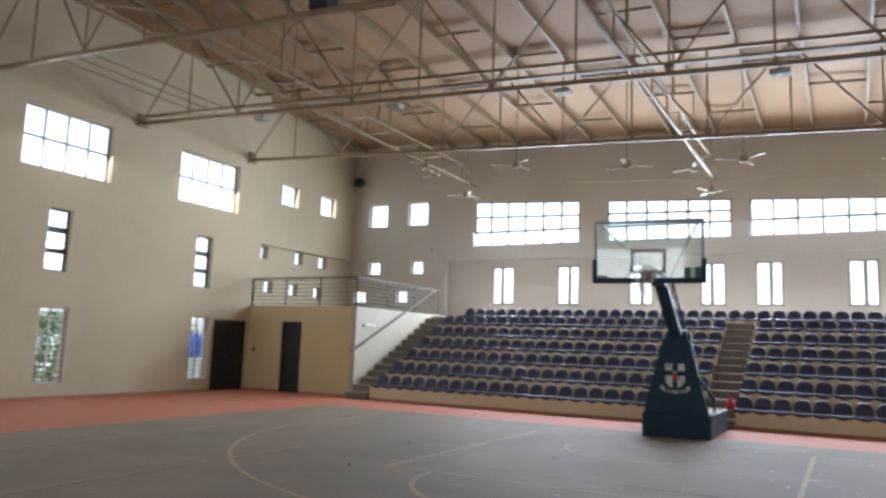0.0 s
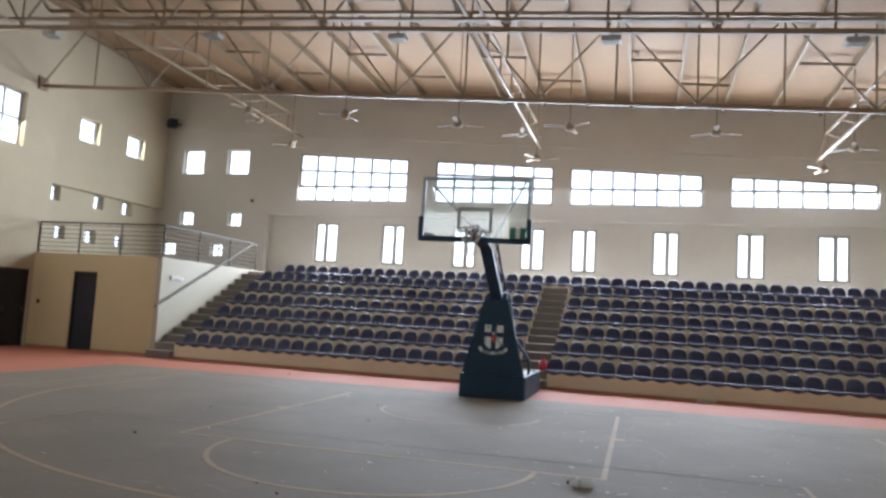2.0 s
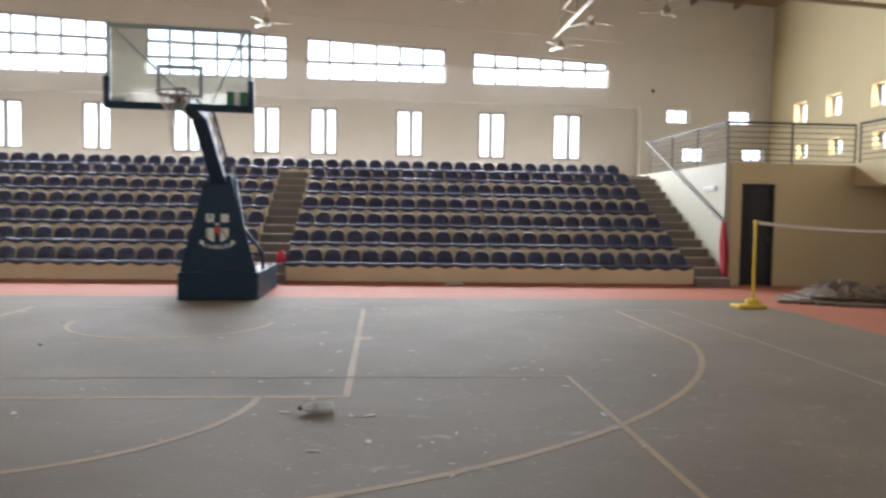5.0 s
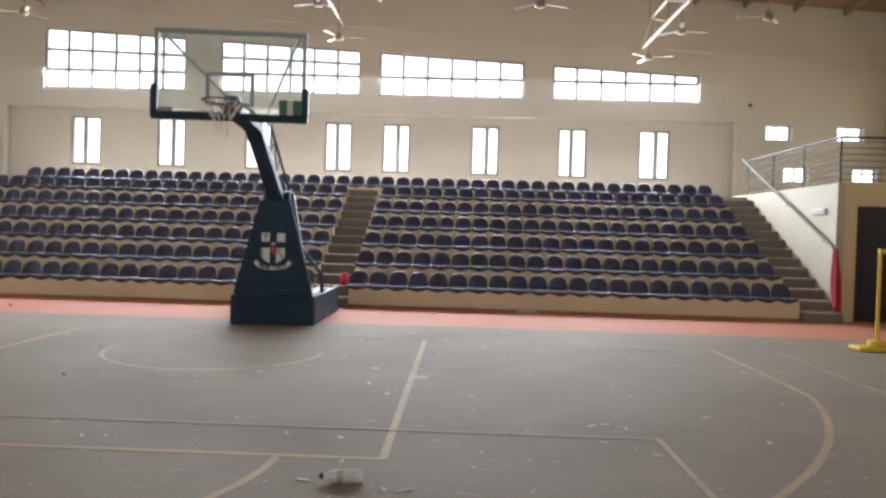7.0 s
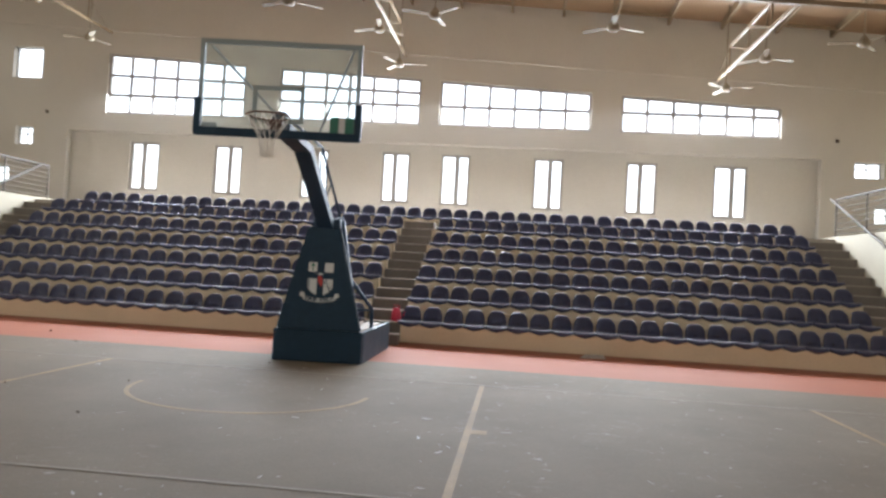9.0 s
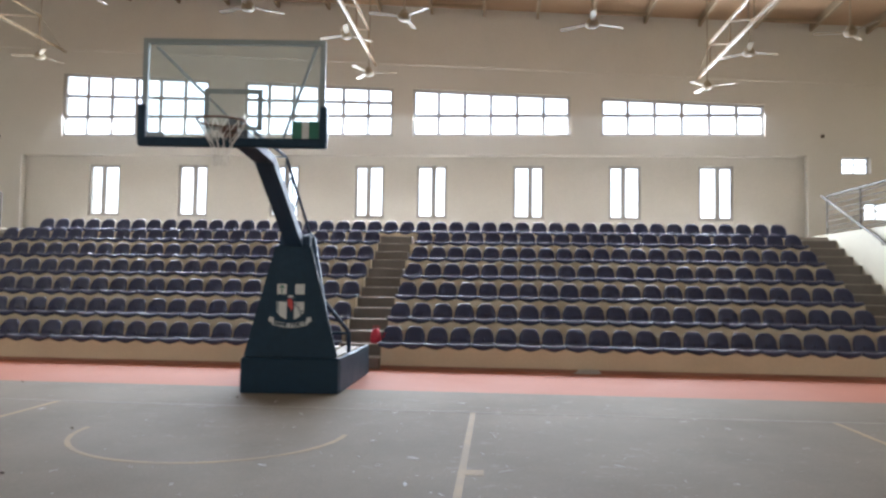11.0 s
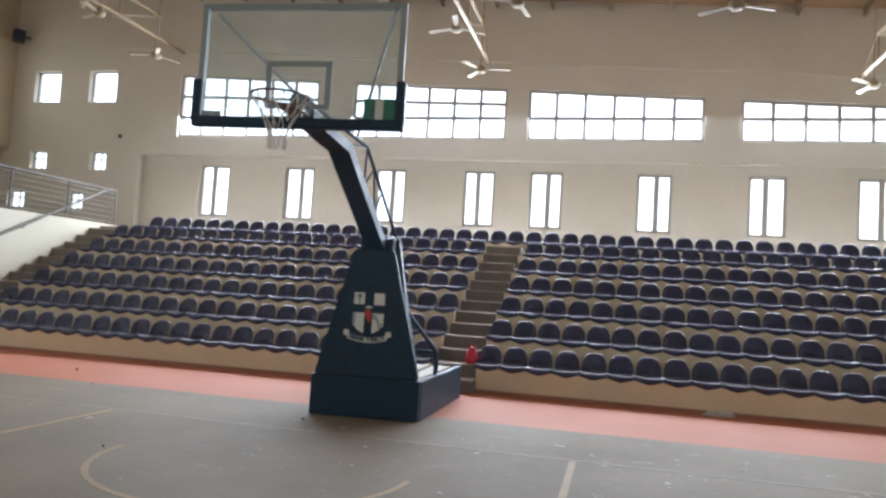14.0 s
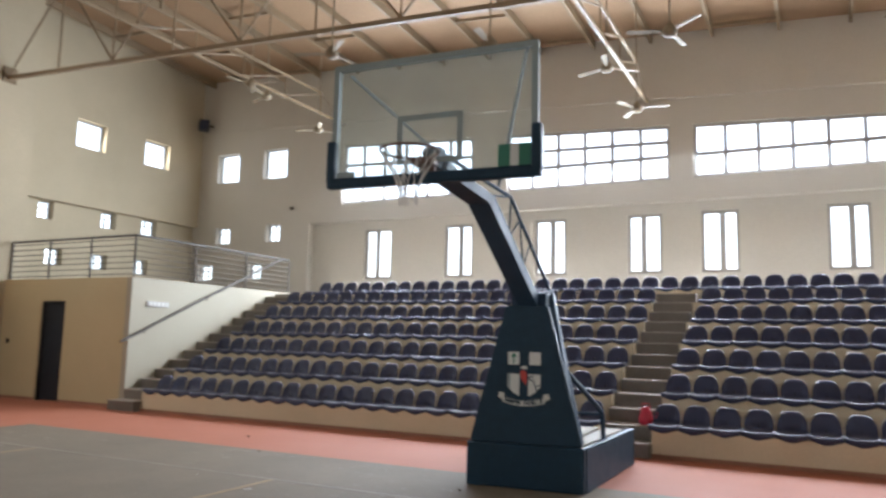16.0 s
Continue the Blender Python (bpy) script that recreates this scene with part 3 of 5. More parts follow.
def cross_truss(y):
    t = thing("roof_truss", "cream painted steel roof truss spanning the hall", "roof truss", group="roof trusses", kind="structure")
    a, b = X_LEFT + 0.01, X_RIGHT - 0.01
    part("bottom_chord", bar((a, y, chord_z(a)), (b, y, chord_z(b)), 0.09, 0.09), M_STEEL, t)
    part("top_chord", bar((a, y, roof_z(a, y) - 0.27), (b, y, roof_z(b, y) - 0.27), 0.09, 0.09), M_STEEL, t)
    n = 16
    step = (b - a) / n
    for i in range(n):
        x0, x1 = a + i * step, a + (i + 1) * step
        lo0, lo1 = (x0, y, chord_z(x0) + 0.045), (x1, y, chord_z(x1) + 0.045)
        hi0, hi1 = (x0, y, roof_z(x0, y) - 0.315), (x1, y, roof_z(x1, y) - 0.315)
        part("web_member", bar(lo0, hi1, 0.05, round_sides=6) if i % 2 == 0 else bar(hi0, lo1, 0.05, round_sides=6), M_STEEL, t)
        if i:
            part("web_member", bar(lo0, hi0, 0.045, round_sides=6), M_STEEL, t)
    part("bearing_plate", box(a - 0.005, a + 0.05, y - 0.16, y + 0.16, chord_z(a) - 0.12, chord_z(a) + 0.25), M_STEEL, t)
    return t


TRUSS_Y = [3.0, -1.4, -5.8, -10.2, -14.6, -19.0]
for y in TRUSS_Y:
    cross_truss(y)


def long_truss(x):
    """A slim parallel-chord truss whose bottom chord runs on to the end wall past the last post."""
    t = thing("roof_truss", "slim cream painted steel truss running to the end wall", "roof truss", group="roof trusses", kind="structure")
    zb = fold_z(x) - 0.07
    zt = zb + 0.58
    y_end, y_back = 8.75, Y_REAR + 0.05
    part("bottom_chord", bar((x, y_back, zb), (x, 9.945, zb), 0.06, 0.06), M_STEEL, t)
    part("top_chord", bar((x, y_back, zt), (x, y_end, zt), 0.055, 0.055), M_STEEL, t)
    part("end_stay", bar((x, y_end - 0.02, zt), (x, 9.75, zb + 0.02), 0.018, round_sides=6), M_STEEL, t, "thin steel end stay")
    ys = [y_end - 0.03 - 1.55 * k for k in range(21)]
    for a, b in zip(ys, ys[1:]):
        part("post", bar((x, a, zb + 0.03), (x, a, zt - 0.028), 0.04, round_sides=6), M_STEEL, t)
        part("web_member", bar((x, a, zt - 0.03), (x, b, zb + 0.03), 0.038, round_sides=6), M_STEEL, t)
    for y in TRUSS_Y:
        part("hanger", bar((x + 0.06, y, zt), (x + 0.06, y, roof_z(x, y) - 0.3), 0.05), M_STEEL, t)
    return t


for x in (-8.72, 0.0, 8.43):
    long_truss(x)

# ---------------------------------------------------------------- the stand
ROWS = 7
Y0, DEPTH = 3.2, 0.796
TIER_Z = [0.371 + 0.3955 * i for i in range(6)] + [2.655]
TIER_Y = [Y0 + DEPTH * i for i in range(6)] + [8.0]
X_L0, X_L1 = -8.65, 0.59
X_R0, X_R1 = 1.34, 10.12
X_SL, X_SR = -9.40, 10.86
RISE, RUN, STEP_Y = 2.655 / 13.5, 0.383, 3.0


def tier_block(name, x0, x1):
    prof = [(TIER_Y[0], 0.0)]
    for i in range(6):
        prof += [(TIER_Y[i], TIER_Z[i]), (TIER_Y[i + 1], TIER_Z[i])]
    prof += [(TIER_Y[6], 0.0)]
    clean = [p for k, p in enumerate(prof) if k == 0 or p != prof[k - 1]]
    ob = structure(name, prism(clean, x0, x1), M_RISER, "cream painted concrete stepped stand", "stand")
    for i in range(6):
        part("tread", box(x0, x1, TIER_Y[i] + 0.004, TIER_Y[i + 1] - 0.003, TIER_Z[i] + 0.001, TIER_Z[i] + 0.012), M_TIER, ob, "dusty grey concrete tread")
    return ob


tier_block("stand_west", X_L0, X_L1)
tier_block("stand_east", X_R0, X_R1)
structure("landing", box(X_SL - 0.002, X_SR + 0.002, TIER_Y[6] + 0.002, Y_REC, 2.45, TIER_Z[6]), M_TIER, "grey concrete landing along the end wall", "landing")
structure("landing_front", box(X_L0 - 0.001, X_R1 + 0.001, TIER_Y[6] - 0.012, TIER_Y[6] + 0.001, TIER_Z[5] + 0.013, TIER_Z[6] + 0.002), M_RISER, "cream painted riser of the landing", "stand")


def stairs(name, x0, x1, count, label):
    st = thing(name, label, "stairs", kind="structure")
    for k in range(count):
        y = STEP_Y + RUN * k
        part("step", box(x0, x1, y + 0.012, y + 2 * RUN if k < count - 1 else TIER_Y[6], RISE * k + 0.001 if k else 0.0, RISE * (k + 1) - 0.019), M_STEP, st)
        part("tread", box(x0, x1, y, min(STEP_Y + RUN * (k + 1) + 0.010, TIER_Y[6] - 0.013), RISE * (k + 1) - 0.018, RISE * (k + 1), 0.005), M_TREAD, st, "grey tread, paler than the step under it")
    return st


stairs("stairs_west", X_SL + 0.004, X_L0 - 0.004, 13, "grey concrete side stairs up to the landing")
stairs("stairs_east", X_R1 + 0.004, X_SR - 0.004, 13, "grey concrete side stairs up to the landing")
stairs("stairs_aisle", X_L1 + 0.004, X_R0 - 0.004, 13, "grey concrete aisle stairs between the seat blocks")

# corner blocks with doors, beside the stand
Y_BLK = 3.40
LDOOR = (-12.29, -11.48, 0.0, 2.22)
RDOOR = (11.25, 12.02, 0.0, 2.27)
X_GAL = 13.83
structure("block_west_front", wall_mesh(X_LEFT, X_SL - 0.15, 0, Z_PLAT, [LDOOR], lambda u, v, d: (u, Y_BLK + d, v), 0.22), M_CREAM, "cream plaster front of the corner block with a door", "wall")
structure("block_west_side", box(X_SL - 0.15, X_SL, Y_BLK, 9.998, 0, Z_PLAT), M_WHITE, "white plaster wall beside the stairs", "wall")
structure("block_west_top", box(X_LEFT_IN - 0.21, X_SL - 0.152, Y_BLK + 0.222, 9.997, 2.5, Z_PLAT - 0.003), M_TIER, "grey concrete corner landing", "landing")
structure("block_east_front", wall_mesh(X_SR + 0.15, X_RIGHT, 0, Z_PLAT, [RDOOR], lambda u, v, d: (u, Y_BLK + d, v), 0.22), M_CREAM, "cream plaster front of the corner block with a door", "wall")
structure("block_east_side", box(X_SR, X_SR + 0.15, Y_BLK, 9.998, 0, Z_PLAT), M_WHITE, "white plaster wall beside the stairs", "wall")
structure("block_east_top", box(X_SR + 0.152, X_RIGHT - 0.002, Y_BLK + 0.222, 9.997, 2.5, Z_PLAT - 0.003), M_TIER, "grey concrete corner landing", "landing")
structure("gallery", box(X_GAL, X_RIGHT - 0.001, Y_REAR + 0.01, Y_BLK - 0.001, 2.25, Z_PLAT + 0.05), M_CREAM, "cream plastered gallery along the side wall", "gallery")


def door(name, place, u0, u1, v1, label, depth=0.06):
    """A steel door leaf with raised panels and a handle."""
    d = thing(name, label, "door", kind="structure")

    def slab(a, b, c, e, d0, d1):
        bm = bmesh.new()
        add = [bm.verts.new(place(u, v, dd)) for dd in (d0, d1) for v in (c, e) for u in (a, b)]
        for q in ((0, 2, 3, 1), (4, 5, 7, 6), (0, 1, 5, 4), (2, 6, 7, 3), (0, 4, 6, 2), (1, 3, 7, 5)):
            bm.faces.new([add[i] for i in q])
        return bm

    part("jamb", slab(u0, u0 + 0.05, 0, v1, depth - 0.03, depth + 0.1), M_DOOR, d)
    part("jamb", slab(u1 - 0.05, u1, 0, v1, depth - 0.03, depth + 0.1), M_DOOR, d)
    part("head", slab(u0 + 0.05, u1 - 0.05, v1 - 0.05, v1, depth - 0.03, depth + 0.1), M_DOOR, d)
    leaves = [(u0 + 0.052, u1 - 0.052)] if u1 - u0 < 1.1 else [(u0 + 0.052, (u0 + u1) / 2 - 0.003), ((u0 + u1) / 2 + 0.003, u1 - 0.052)]
    for a, b in leaves:
        leaf = part("leaf", slab(a, b, 0.02, v1 - 0.053, depth + 0.02, depth + 0.06), M_DOOR, d)
        for lo, hi in ((0.12, 0.42), (0.48, 0.62), (0.68, 0.95)):
            part("panel", slab(a + 0.1, b - 0.1, v1 * lo, v1 * hi, depth + 0.008, depth + 0.019), M_DOOR, leaf)
        part("door_handle", slab(b - 0.07, b - 0.04, 0.98, 1.12, depth - 0.03, depth + 0.019), M_RAIL, leaf, "worn steel handle")
    return d


door("door_1", left_main, 1.852, 3.268, 2.198, "dark steel double door in the side wall")
door("door_2", lambda u, v, d: (u, Y_BLK + d, v), LDOOR[0] + 0.002, LDOOR[1] - 0.002, 2.218, "dark panelled steel door in the corner block")
door("door_3", lambda u, v, d: (u, Y_BLK + d, v), RDOOR[0] + 0.002, RDOOR[1] - 0.002, 2.268, "dark panelled steel door in the corner block")
door("door_4", right_wall, 2.802, 3.968, 2.198, "dark steel door under the gallery")
# unseen backing walls, added behind the closed doors
for nm, b in (("backing_west", (X_LEFT + 0.002, X_SL - 0.152, 5.2, 5.3)), ("backing_east", (X_SR + 0.152, X_RIGHT - 0.002, 5.2, 5.3))):
    structure(nm, box(b[0], b[1], b[2], b[3], 0, 2.49), M_WALL, "unseen plaster backing wall inside the corner block", "wall")
structure("door_backing_west", box(X_LEFT - 0.40, X_LEFT - 0.32, 1.80, 3.4, -0.29, 2.6), M_WALL, "unseen plaster backing wall behind the side door", "wall")


def railing(points, z, label, rails=7, posts_every=1.6, height=0.9):
    """A steel railing along a line of points on the floor level z."""
    r = thing("railing", label, "railing", group="landing railings")
    for a, b in zip(points, points[1:]):
        a, b = Vector((*a, z)), Vector((*b, z))
        n = max(1, round((b - a).length / posts_every))
        for k in range(n + 1):
            p = a.lerp(b, k / n)
            part("post", bar(p, p + Vector((0, 0, height - 0.026)), 0.045, round_sides=8), M_RAIL, r)
        part("handrail", bar(a + Vector((0, 0, height)), b + Vector((0, 0, height)), 0.055, round_sides=8), M_RAIL, r)
        for k in range(rails):
            h = Vector((0, 0, 0.07 + (height - 0.15) * k / (rails - 1)))
            part("rail", bar(a + h, b + h, 0.02, round_sides=6), M_RAIL, r)
    return r


railing([(X_LEFT + 0.03, Y_BLK + 0.08), (X_SL - 0.07, Y_BLK + 0.08), (X_SL - 0.07, 8.6)], Z_PLAT, "brushed steel railing round the corner landing")
railing([(X_SR + 0.07, 8.2), (X_SR + 0.07, Y_BLK + 0.08), (X_GAL + 0.06, Y_BLK + 0.08)], Z_PLAT, "brushed steel railing round the corner landing")
railing([(X_GAL + 0.06, Y_BLK - 0.1), (X_GAL + 0.06, -22.0)], Z_PLAT + 0.05, "brushed steel railing along the gallery", posts_every=2.0, height=0.87)


def wall_handrail(x, side, label):
    h = thing("stair_handrail", label, "handrail", group="stair handrails")
    a, b = (x, 3.15, 1.36), (x, 8.15, 3.62)
    part("tube", bar(a, b, 0.055, round_sides=10), M_RAIL, h)
    for k in (0.12, 0.47, 0.8):
        p = Vector(a).lerp(Vector(b), k)
        if p.z < Z_PLAT + 0.05:
            part("bracket", tube_path([(p.x, p.y, p.z - 0.02), (p.x, p.y, p.z - 0.07), (p.x + side * 0.078, p.y, p.z - 0.07)], 0.01, 6), M_RAIL, h)


wall_handrail(X_SL + 0.08, -1, "steel handrail climbing the white wall beside the stairs")
wall_handrail(X_SR - 0.08, 1, "steel handrail climbing the white wall beside the stairs")

# ---------------------------------------------------------------- seats
def seat_shell():
    """A low-backed plastic bucket seat: pan with a rolled front lip and a rounded back."""
    bm = bmesh.new()
    W = 0.376
    prof = [(-0.035, -0.058), (-0.07, -0.022), (-0.075, 0.026), (0.0, 0.04), (0.08, 0.025), (0.18, 0.018), (0.27, 0.03), (0.315, 0.075), (0.335, 0.15), (0.35, 0.23), (0.362, 0.285), (0.382, 0.302), (0.40, 0.285)]
    cols = 10
    rows = []
    for k, (y, z) in enumerate(prof):
        s = max(0.0, (z - 0.06) / 0.245) if k >= 7 else 0.0
        half = W / 2 * ((1 - 0.07 * min(max((z - 0.03) / 0.05, 0), 1) - 0.12 * s ** 3) if k >= 6 else 1.0)
        ring = []
        for c in range(cols + 1):
            f = -1 + 2 * c / cols
            edge = abs(f) ** 4
            yy, zz = y, z
            if k < 7:
                zz += 0.022 * edge + (0.032 * abs(f) ** 5 - 0.009 * math.cos(f * math.pi * 1.7) if k < 2 else 0.0)
                yy -= 0.012 * (1 - f * f) if k < 3 else 0
            else:
                yy -= 0.05 * edge
                zz -= (0.085 * abs(f) ** 4.4) * s ** 1.5
            ring.append(bm.verts.new((half * f, yy, zz)))
        rows.append(ring)
    for a, b in zip(rows, rows[1:]):
        for c in range(cols):
            bm.faces.new((a[c], a[c + 1], b[c + 1], b[c]))
    bmesh.ops.scale(bm, vec=(1.04, 1.04, 1.04), verts=bm.verts)
    bmesh.ops.solidify(bm, geom=list(bm.faces), thickness=0.008)
    return bm


SEAT_SHELL = mesh_of("shell", seat_shell(), M_SEAT, True)
SEAT_RAIL = mesh_of("mounting_rail", box(-0.2, 0.2, 0.0, 0.3, -0.001, 0.02), M_SEATBAR)
SEAT_SLOT = mesh_of("drain_slot", box(-0.007, 0.007, 0.296, 0.318, 0.075, 0.125), M_SEATBAR)
proto = thing("stadium_seat", "dark blue moulded plastic bucket seat on the concrete tier", "seat", group="stand seats")
part("shell", SEAT_SHELL, None, proto)
part("drain_slot", SEAT_SLOT, None, proto)
part("mounting_rail", SEAT_RAIL, None, proto, "black mounting rail under the seat")
PITCH = 0.4015
rng = random.Random(7)
first_seat = True
for i in range(ROWS):
    spans = [(X_L0 + 0.02, X_L1 + 0.01), (1.29 + 0.03 * i, X_R1 - 0.02)] if i < 6 else [(X_L0 + 0.40, X_R1 - 0.03)]
    for a, b in spans:
        n = round((b - a) / PITCH)
        pitch = (b - a) / n
        for k in range(n):
            m = pose(a + pitch * (k + 0.5) + rng.uniform(-0.004, 0.004), TIER_Y[i] + 0.06, TIER_Z[i] + (0.014 if i < 6 else 0.002) + 0.004, 0, 0, 0)
            if first_seat:
                proto.matrix_world = m
                first_seat = False
            else:
                copy_thing(proto, m)

# ---------------------------------------------------------------- basketball stand
hoop = thing("basketball_hoop", "navy padded portable basketball stand with a glass backboard", "basketball hoop", at=(0.64, 0.07, 0.006), rz=0.0)
HX = 0.64
part("base_padding", box(-HX, HX, 0.0, 0.09, 0.0, 0.46, 0.02), M_NAVY, hoop, "navy vinyl front padding of the base")
HB, DB = 0.835, 2.30    # half width and depth of the base at its back


def splayed(f0, f1, y0, y1, z0, z1):
    """A board of the base between two shares of its half width, which grows towards the back."""
    bm = bmesh.new()
    at = lambda f, y: f * (HX + (HB - HX) * y / DB)
    loops = [[bm.verts.new((at(f, y), y, z)) for f, y in ((f0, y0), (f1, y0), (f1, y1), (f0, y1))] for z in (z0, z1)]
    for k in range(4):
        bm.faces.new((loops[0][k], loops[0][(k + 1) % 4], loops[1][(k + 1) % 4], loops[1][k]))
    bm.faces.new(loops[0][::-1])
    bm.faces.new(loops[1])
    bmesh.ops.bevel(bm, geom=list(bm.edges), offset=0.008, segments=2, affect="EDGES")
    return bm


for s in (-1, 1):
    part("side_padding", splayed(min(s * 0.9, s), max(s * 0.9, s), 0.094, DB, 0.0, 0.45), M_NAVY, hoop, "navy vinyl side padding of the base")
part("base_frame", splayed(-0.89, 0.89, 0.1, DB - 0.02, 0.05, 0.40), M_NAVY_STEEL, hoop, "navy steel ballast box")
for k in range(5):
    part("deck_slat", splayed(-0.87 + 0.35 * k, -0.87 + 0.35 * k + 0.29, 0.14, DB - 0.03, 0.402, 0.44), M_DECK, hoop, "dusty tan deck board")
bm = bmesh.new()
pr = [(-0.615, 0.463), (0.615, 0.463), (0.235, 1.93), (-0.235, 1.93)]
a = [bm.verts.new((x, 0.02 + 0.03 * (z - 0.463), z)) for x, z in pr]
b = [bm.verts.new((x, 0.11 + 0.03 * (z - 0.463), z)) for x, z in pr]
for k in range(4):
    bm.faces.new((a[k], a[(k + 1) % 4], b[(k + 1) % 4], b[k]))
bm.faces.new(a[::-1])
bm.faces.new(b)
bmesh.ops.bevel(bm, geom=list(bm.edges), offset=0.018, segments=2, affect="EDGES")
pad = part("front_padding", bm, M_NAVY, hoop, "tall tapering navy padding with a printed crest")
for s in (-1, 1):
    part("tower_leg", bar((s * 0.50, 0.22, 0.43), (s * 0.19, 0.30, 2.05), 0.08), M_NAVY_STEEL, hoop)
    part("rear_strut", bar((s * 0.44, 0.60, 0.43), (s * 0.12, 0.50, 2.1), 0.06), M_NAVY_STEEL, hoop)
    part("brace", tube_path([(s * 0.55, 1.13, 0.43), (s * 0.545, 1.13, 0.72), (s * 0.52, 1.09, 0.78), (s * 0.30, 0.56, 1.21)], 0.03, 8), M_NAVY_STEEL, hoop, "bent navy tube brace")
part("cross_brace", bar((-0.54, 1.13, 0.72), (0.54, 1.13, 0.72), 0.045, round_sides=8), M_NAVY_STEEL, hoop)
part("tower_head", box(-0.2, 0.2, 0.12, 0.34, 1.93, 2.06, 0.01), M_NAVY_STEEL, hoop)
YB_ = -2.25
part("boom_arm", bar((0, 0.14, 1.96), (0, -1.20, 2.86), 0.22, 0.12), M_NAVY_STEEL, hoop, "inclined navy steel boom")
part("boom_arm", bar((0, -1.17, 2.86), (0, YB_ + 0.12, 2.96), 0.22, 0.10), M_NAVY_STEEL, hoop)
for s in (-1, 1):
    part("upper_tube", bar((s * 0.09, 0.56, 2.12), (s * 0.09, -0.66, 2.98), 0.04, round_sides=8), M_NAVY_STEEL, hoop)
    part("upper_tube", bar((s * 0.09, -0.66, 2.98), (s * 0.09, YB_ + 0.14, 3.06), 0.04, round_sides=8), M_NAVY_STEEL, hoop)
    part("lower_tube", bar((s * 0.12, 0.56, 2.12), (s * 0.12, 0.24, 2.0), 0.045, round_sides=8), M_NAVY_STEEL, hoop)
    for (y0, z0), (y1, z1) in (((-0.66, 2.98), (-0.70, 2.56)), ((-0.40, 2.79), (-0.70, 2.56)), ((-0.40, 2.79), (-0.30, 2.30)), ((-0.10, 2.58), (-0.30, 2.30)), ((-0.66, 2.98), (-1.2, 2.90)), ((0.56, 2.12), (0.1, 2.05))):
        part("lattice_rod", bar((s * 0.09, y0, z0), (s * 0.09, y1, z1), 0.022, round_sides=6), M_NAVY_STEEL, hoop)

board = part("backboard", box(-0.88, 0.88, YB_ - 0.006, YB_ + 0.006, 2.93, 3.93), M_BOARD, hoop, "clear glass backboard with a grey shooting square")
board.visible_shadow = False
BOARD_TURN = pose(0, YB_, -0.05) @ pose(0, 0, 0, 0, 0, 4.4) @ pose(0, -YB_, 0)
board.matrix_basis = BOARD_TURN
F0, F1 = YB_ - 0.018, YB_ + 0.035
part("board_frame", box(-0.925, -0.875, F0, F1, 2.90, 3.96), M_SKYBLUE, board, "pale grey aluminium frame")
part("board_frame", box(0.875, 0.925, F0, F1, 2.90, 3.96), M_SKYBLUE, board, "pale grey aluminium frame")
part("board_frame", box(-0.875, 0.875, F0, F1, 3.91, 3.96), M_SKYBLUE, board, "pale grey aluminium frame")
part("board_frame", box(-0.88, 0.88, F0, F1, 2.90, 2.93), M_SKYBLUE, board, "pale grey aluminium frame")
for x0, x1, z0, z1 in ((-0.295, -0.245, 3.03, 3.45), (0.245, 0.295, 3.03, 3.45), (-0.245, 0.245, 3.40, 3.45), (-0.245, 0.245, 3.03, 3.07)):
    part("target_line", box(x0, x1, YB_ - 0.010, YB_ - 0.007, z0, z1), M_SKYBLUE, board)
part("sticker", box(0.60, 0.70, YB_ - 0.010, YB_ - 0.007, 2.95, 3.13), M_GREEN, board, "green sticker on the glass")
part("sticker", box(0.70, 0.77, YB_ - 0.010, YB_ - 0.007, 2.95, 3.13), M_WHITEPRINT, board, "white sticker on the glass")
part("sticker", box(0.77, 0.87, YB_ - 0.010, YB_ - 0.007, 2.95, 3.13), M_GREEN, board, "green sticker on the glass")
part("sticker", box(-0.87, -0.69, YB_ - 0.010, YB_ - 0.007, 2.95, 3.0), M_SKYBLUE, board)
part("edge_padding", box(-0.955, 0.955, YB_ - 0.045, YB_ + 0.045, 2.855, 2.95, 0.02), M_NAVY, hoop, "navy padding along the board's lower edge")
for s in (-1, 1):
    part("edge_padding", box(min(s * 0.875, s * 0.96), max(s * 0.875, s * 0.96), YB_ - 0.05, YB_ + 0.05, 2.90, 3.28, 0.02), M_NAVY, hoop, "navy padding on the board's lower corner")
for s in (-1, 1):
    part("board_stay", bar((s * 0.84, YB_ + 0.04, 3.86), (s * 0.12, -1.05, 3.02), 0.035, round_sides=8), M_STAY, hoop, "pale grey slanting stay behind the glass")
part("board_mount", box(-0.08, 0.08, YB_ + 0.02, YB_ + 0.15, 2.93, 3.12, 0.01), M_NAVY_STEEL, hoop)
RC = (0.0, YB_ - 0.38, 3.035)
ring = [(RC[0] + 0.229 * math.sin(k * math.tau / 40), RC[1] + 0.229 * math.cos(k * math.tau / 40), RC[2]) for k in range(41)]
rim = part("rim", tube_path(ring, 0.011, 8), M_RIM, hoop, "reddish steel ring", smooth=True)
part("rim_bracket", box(-0.09, 0.09, YB_ - 0.16, YB_ - 0.012, 2.985, 3.045, 0.01), M_RIM, hoop, "reddish steel rim bracket")
part("rim_bracket", box(-0.07, 0.07, YB_ - 0.05, YB_ - 0.013, 2.95, 3.06), M_RIM, hoop)
netrng = random.Random(3)
bm = bmesh.new()
levels = [(0.225, 0.0), (0.17, -0.1), (0.11, -0.2), (0.075, -0.31), (0.07, -0.42)]
strands = 12
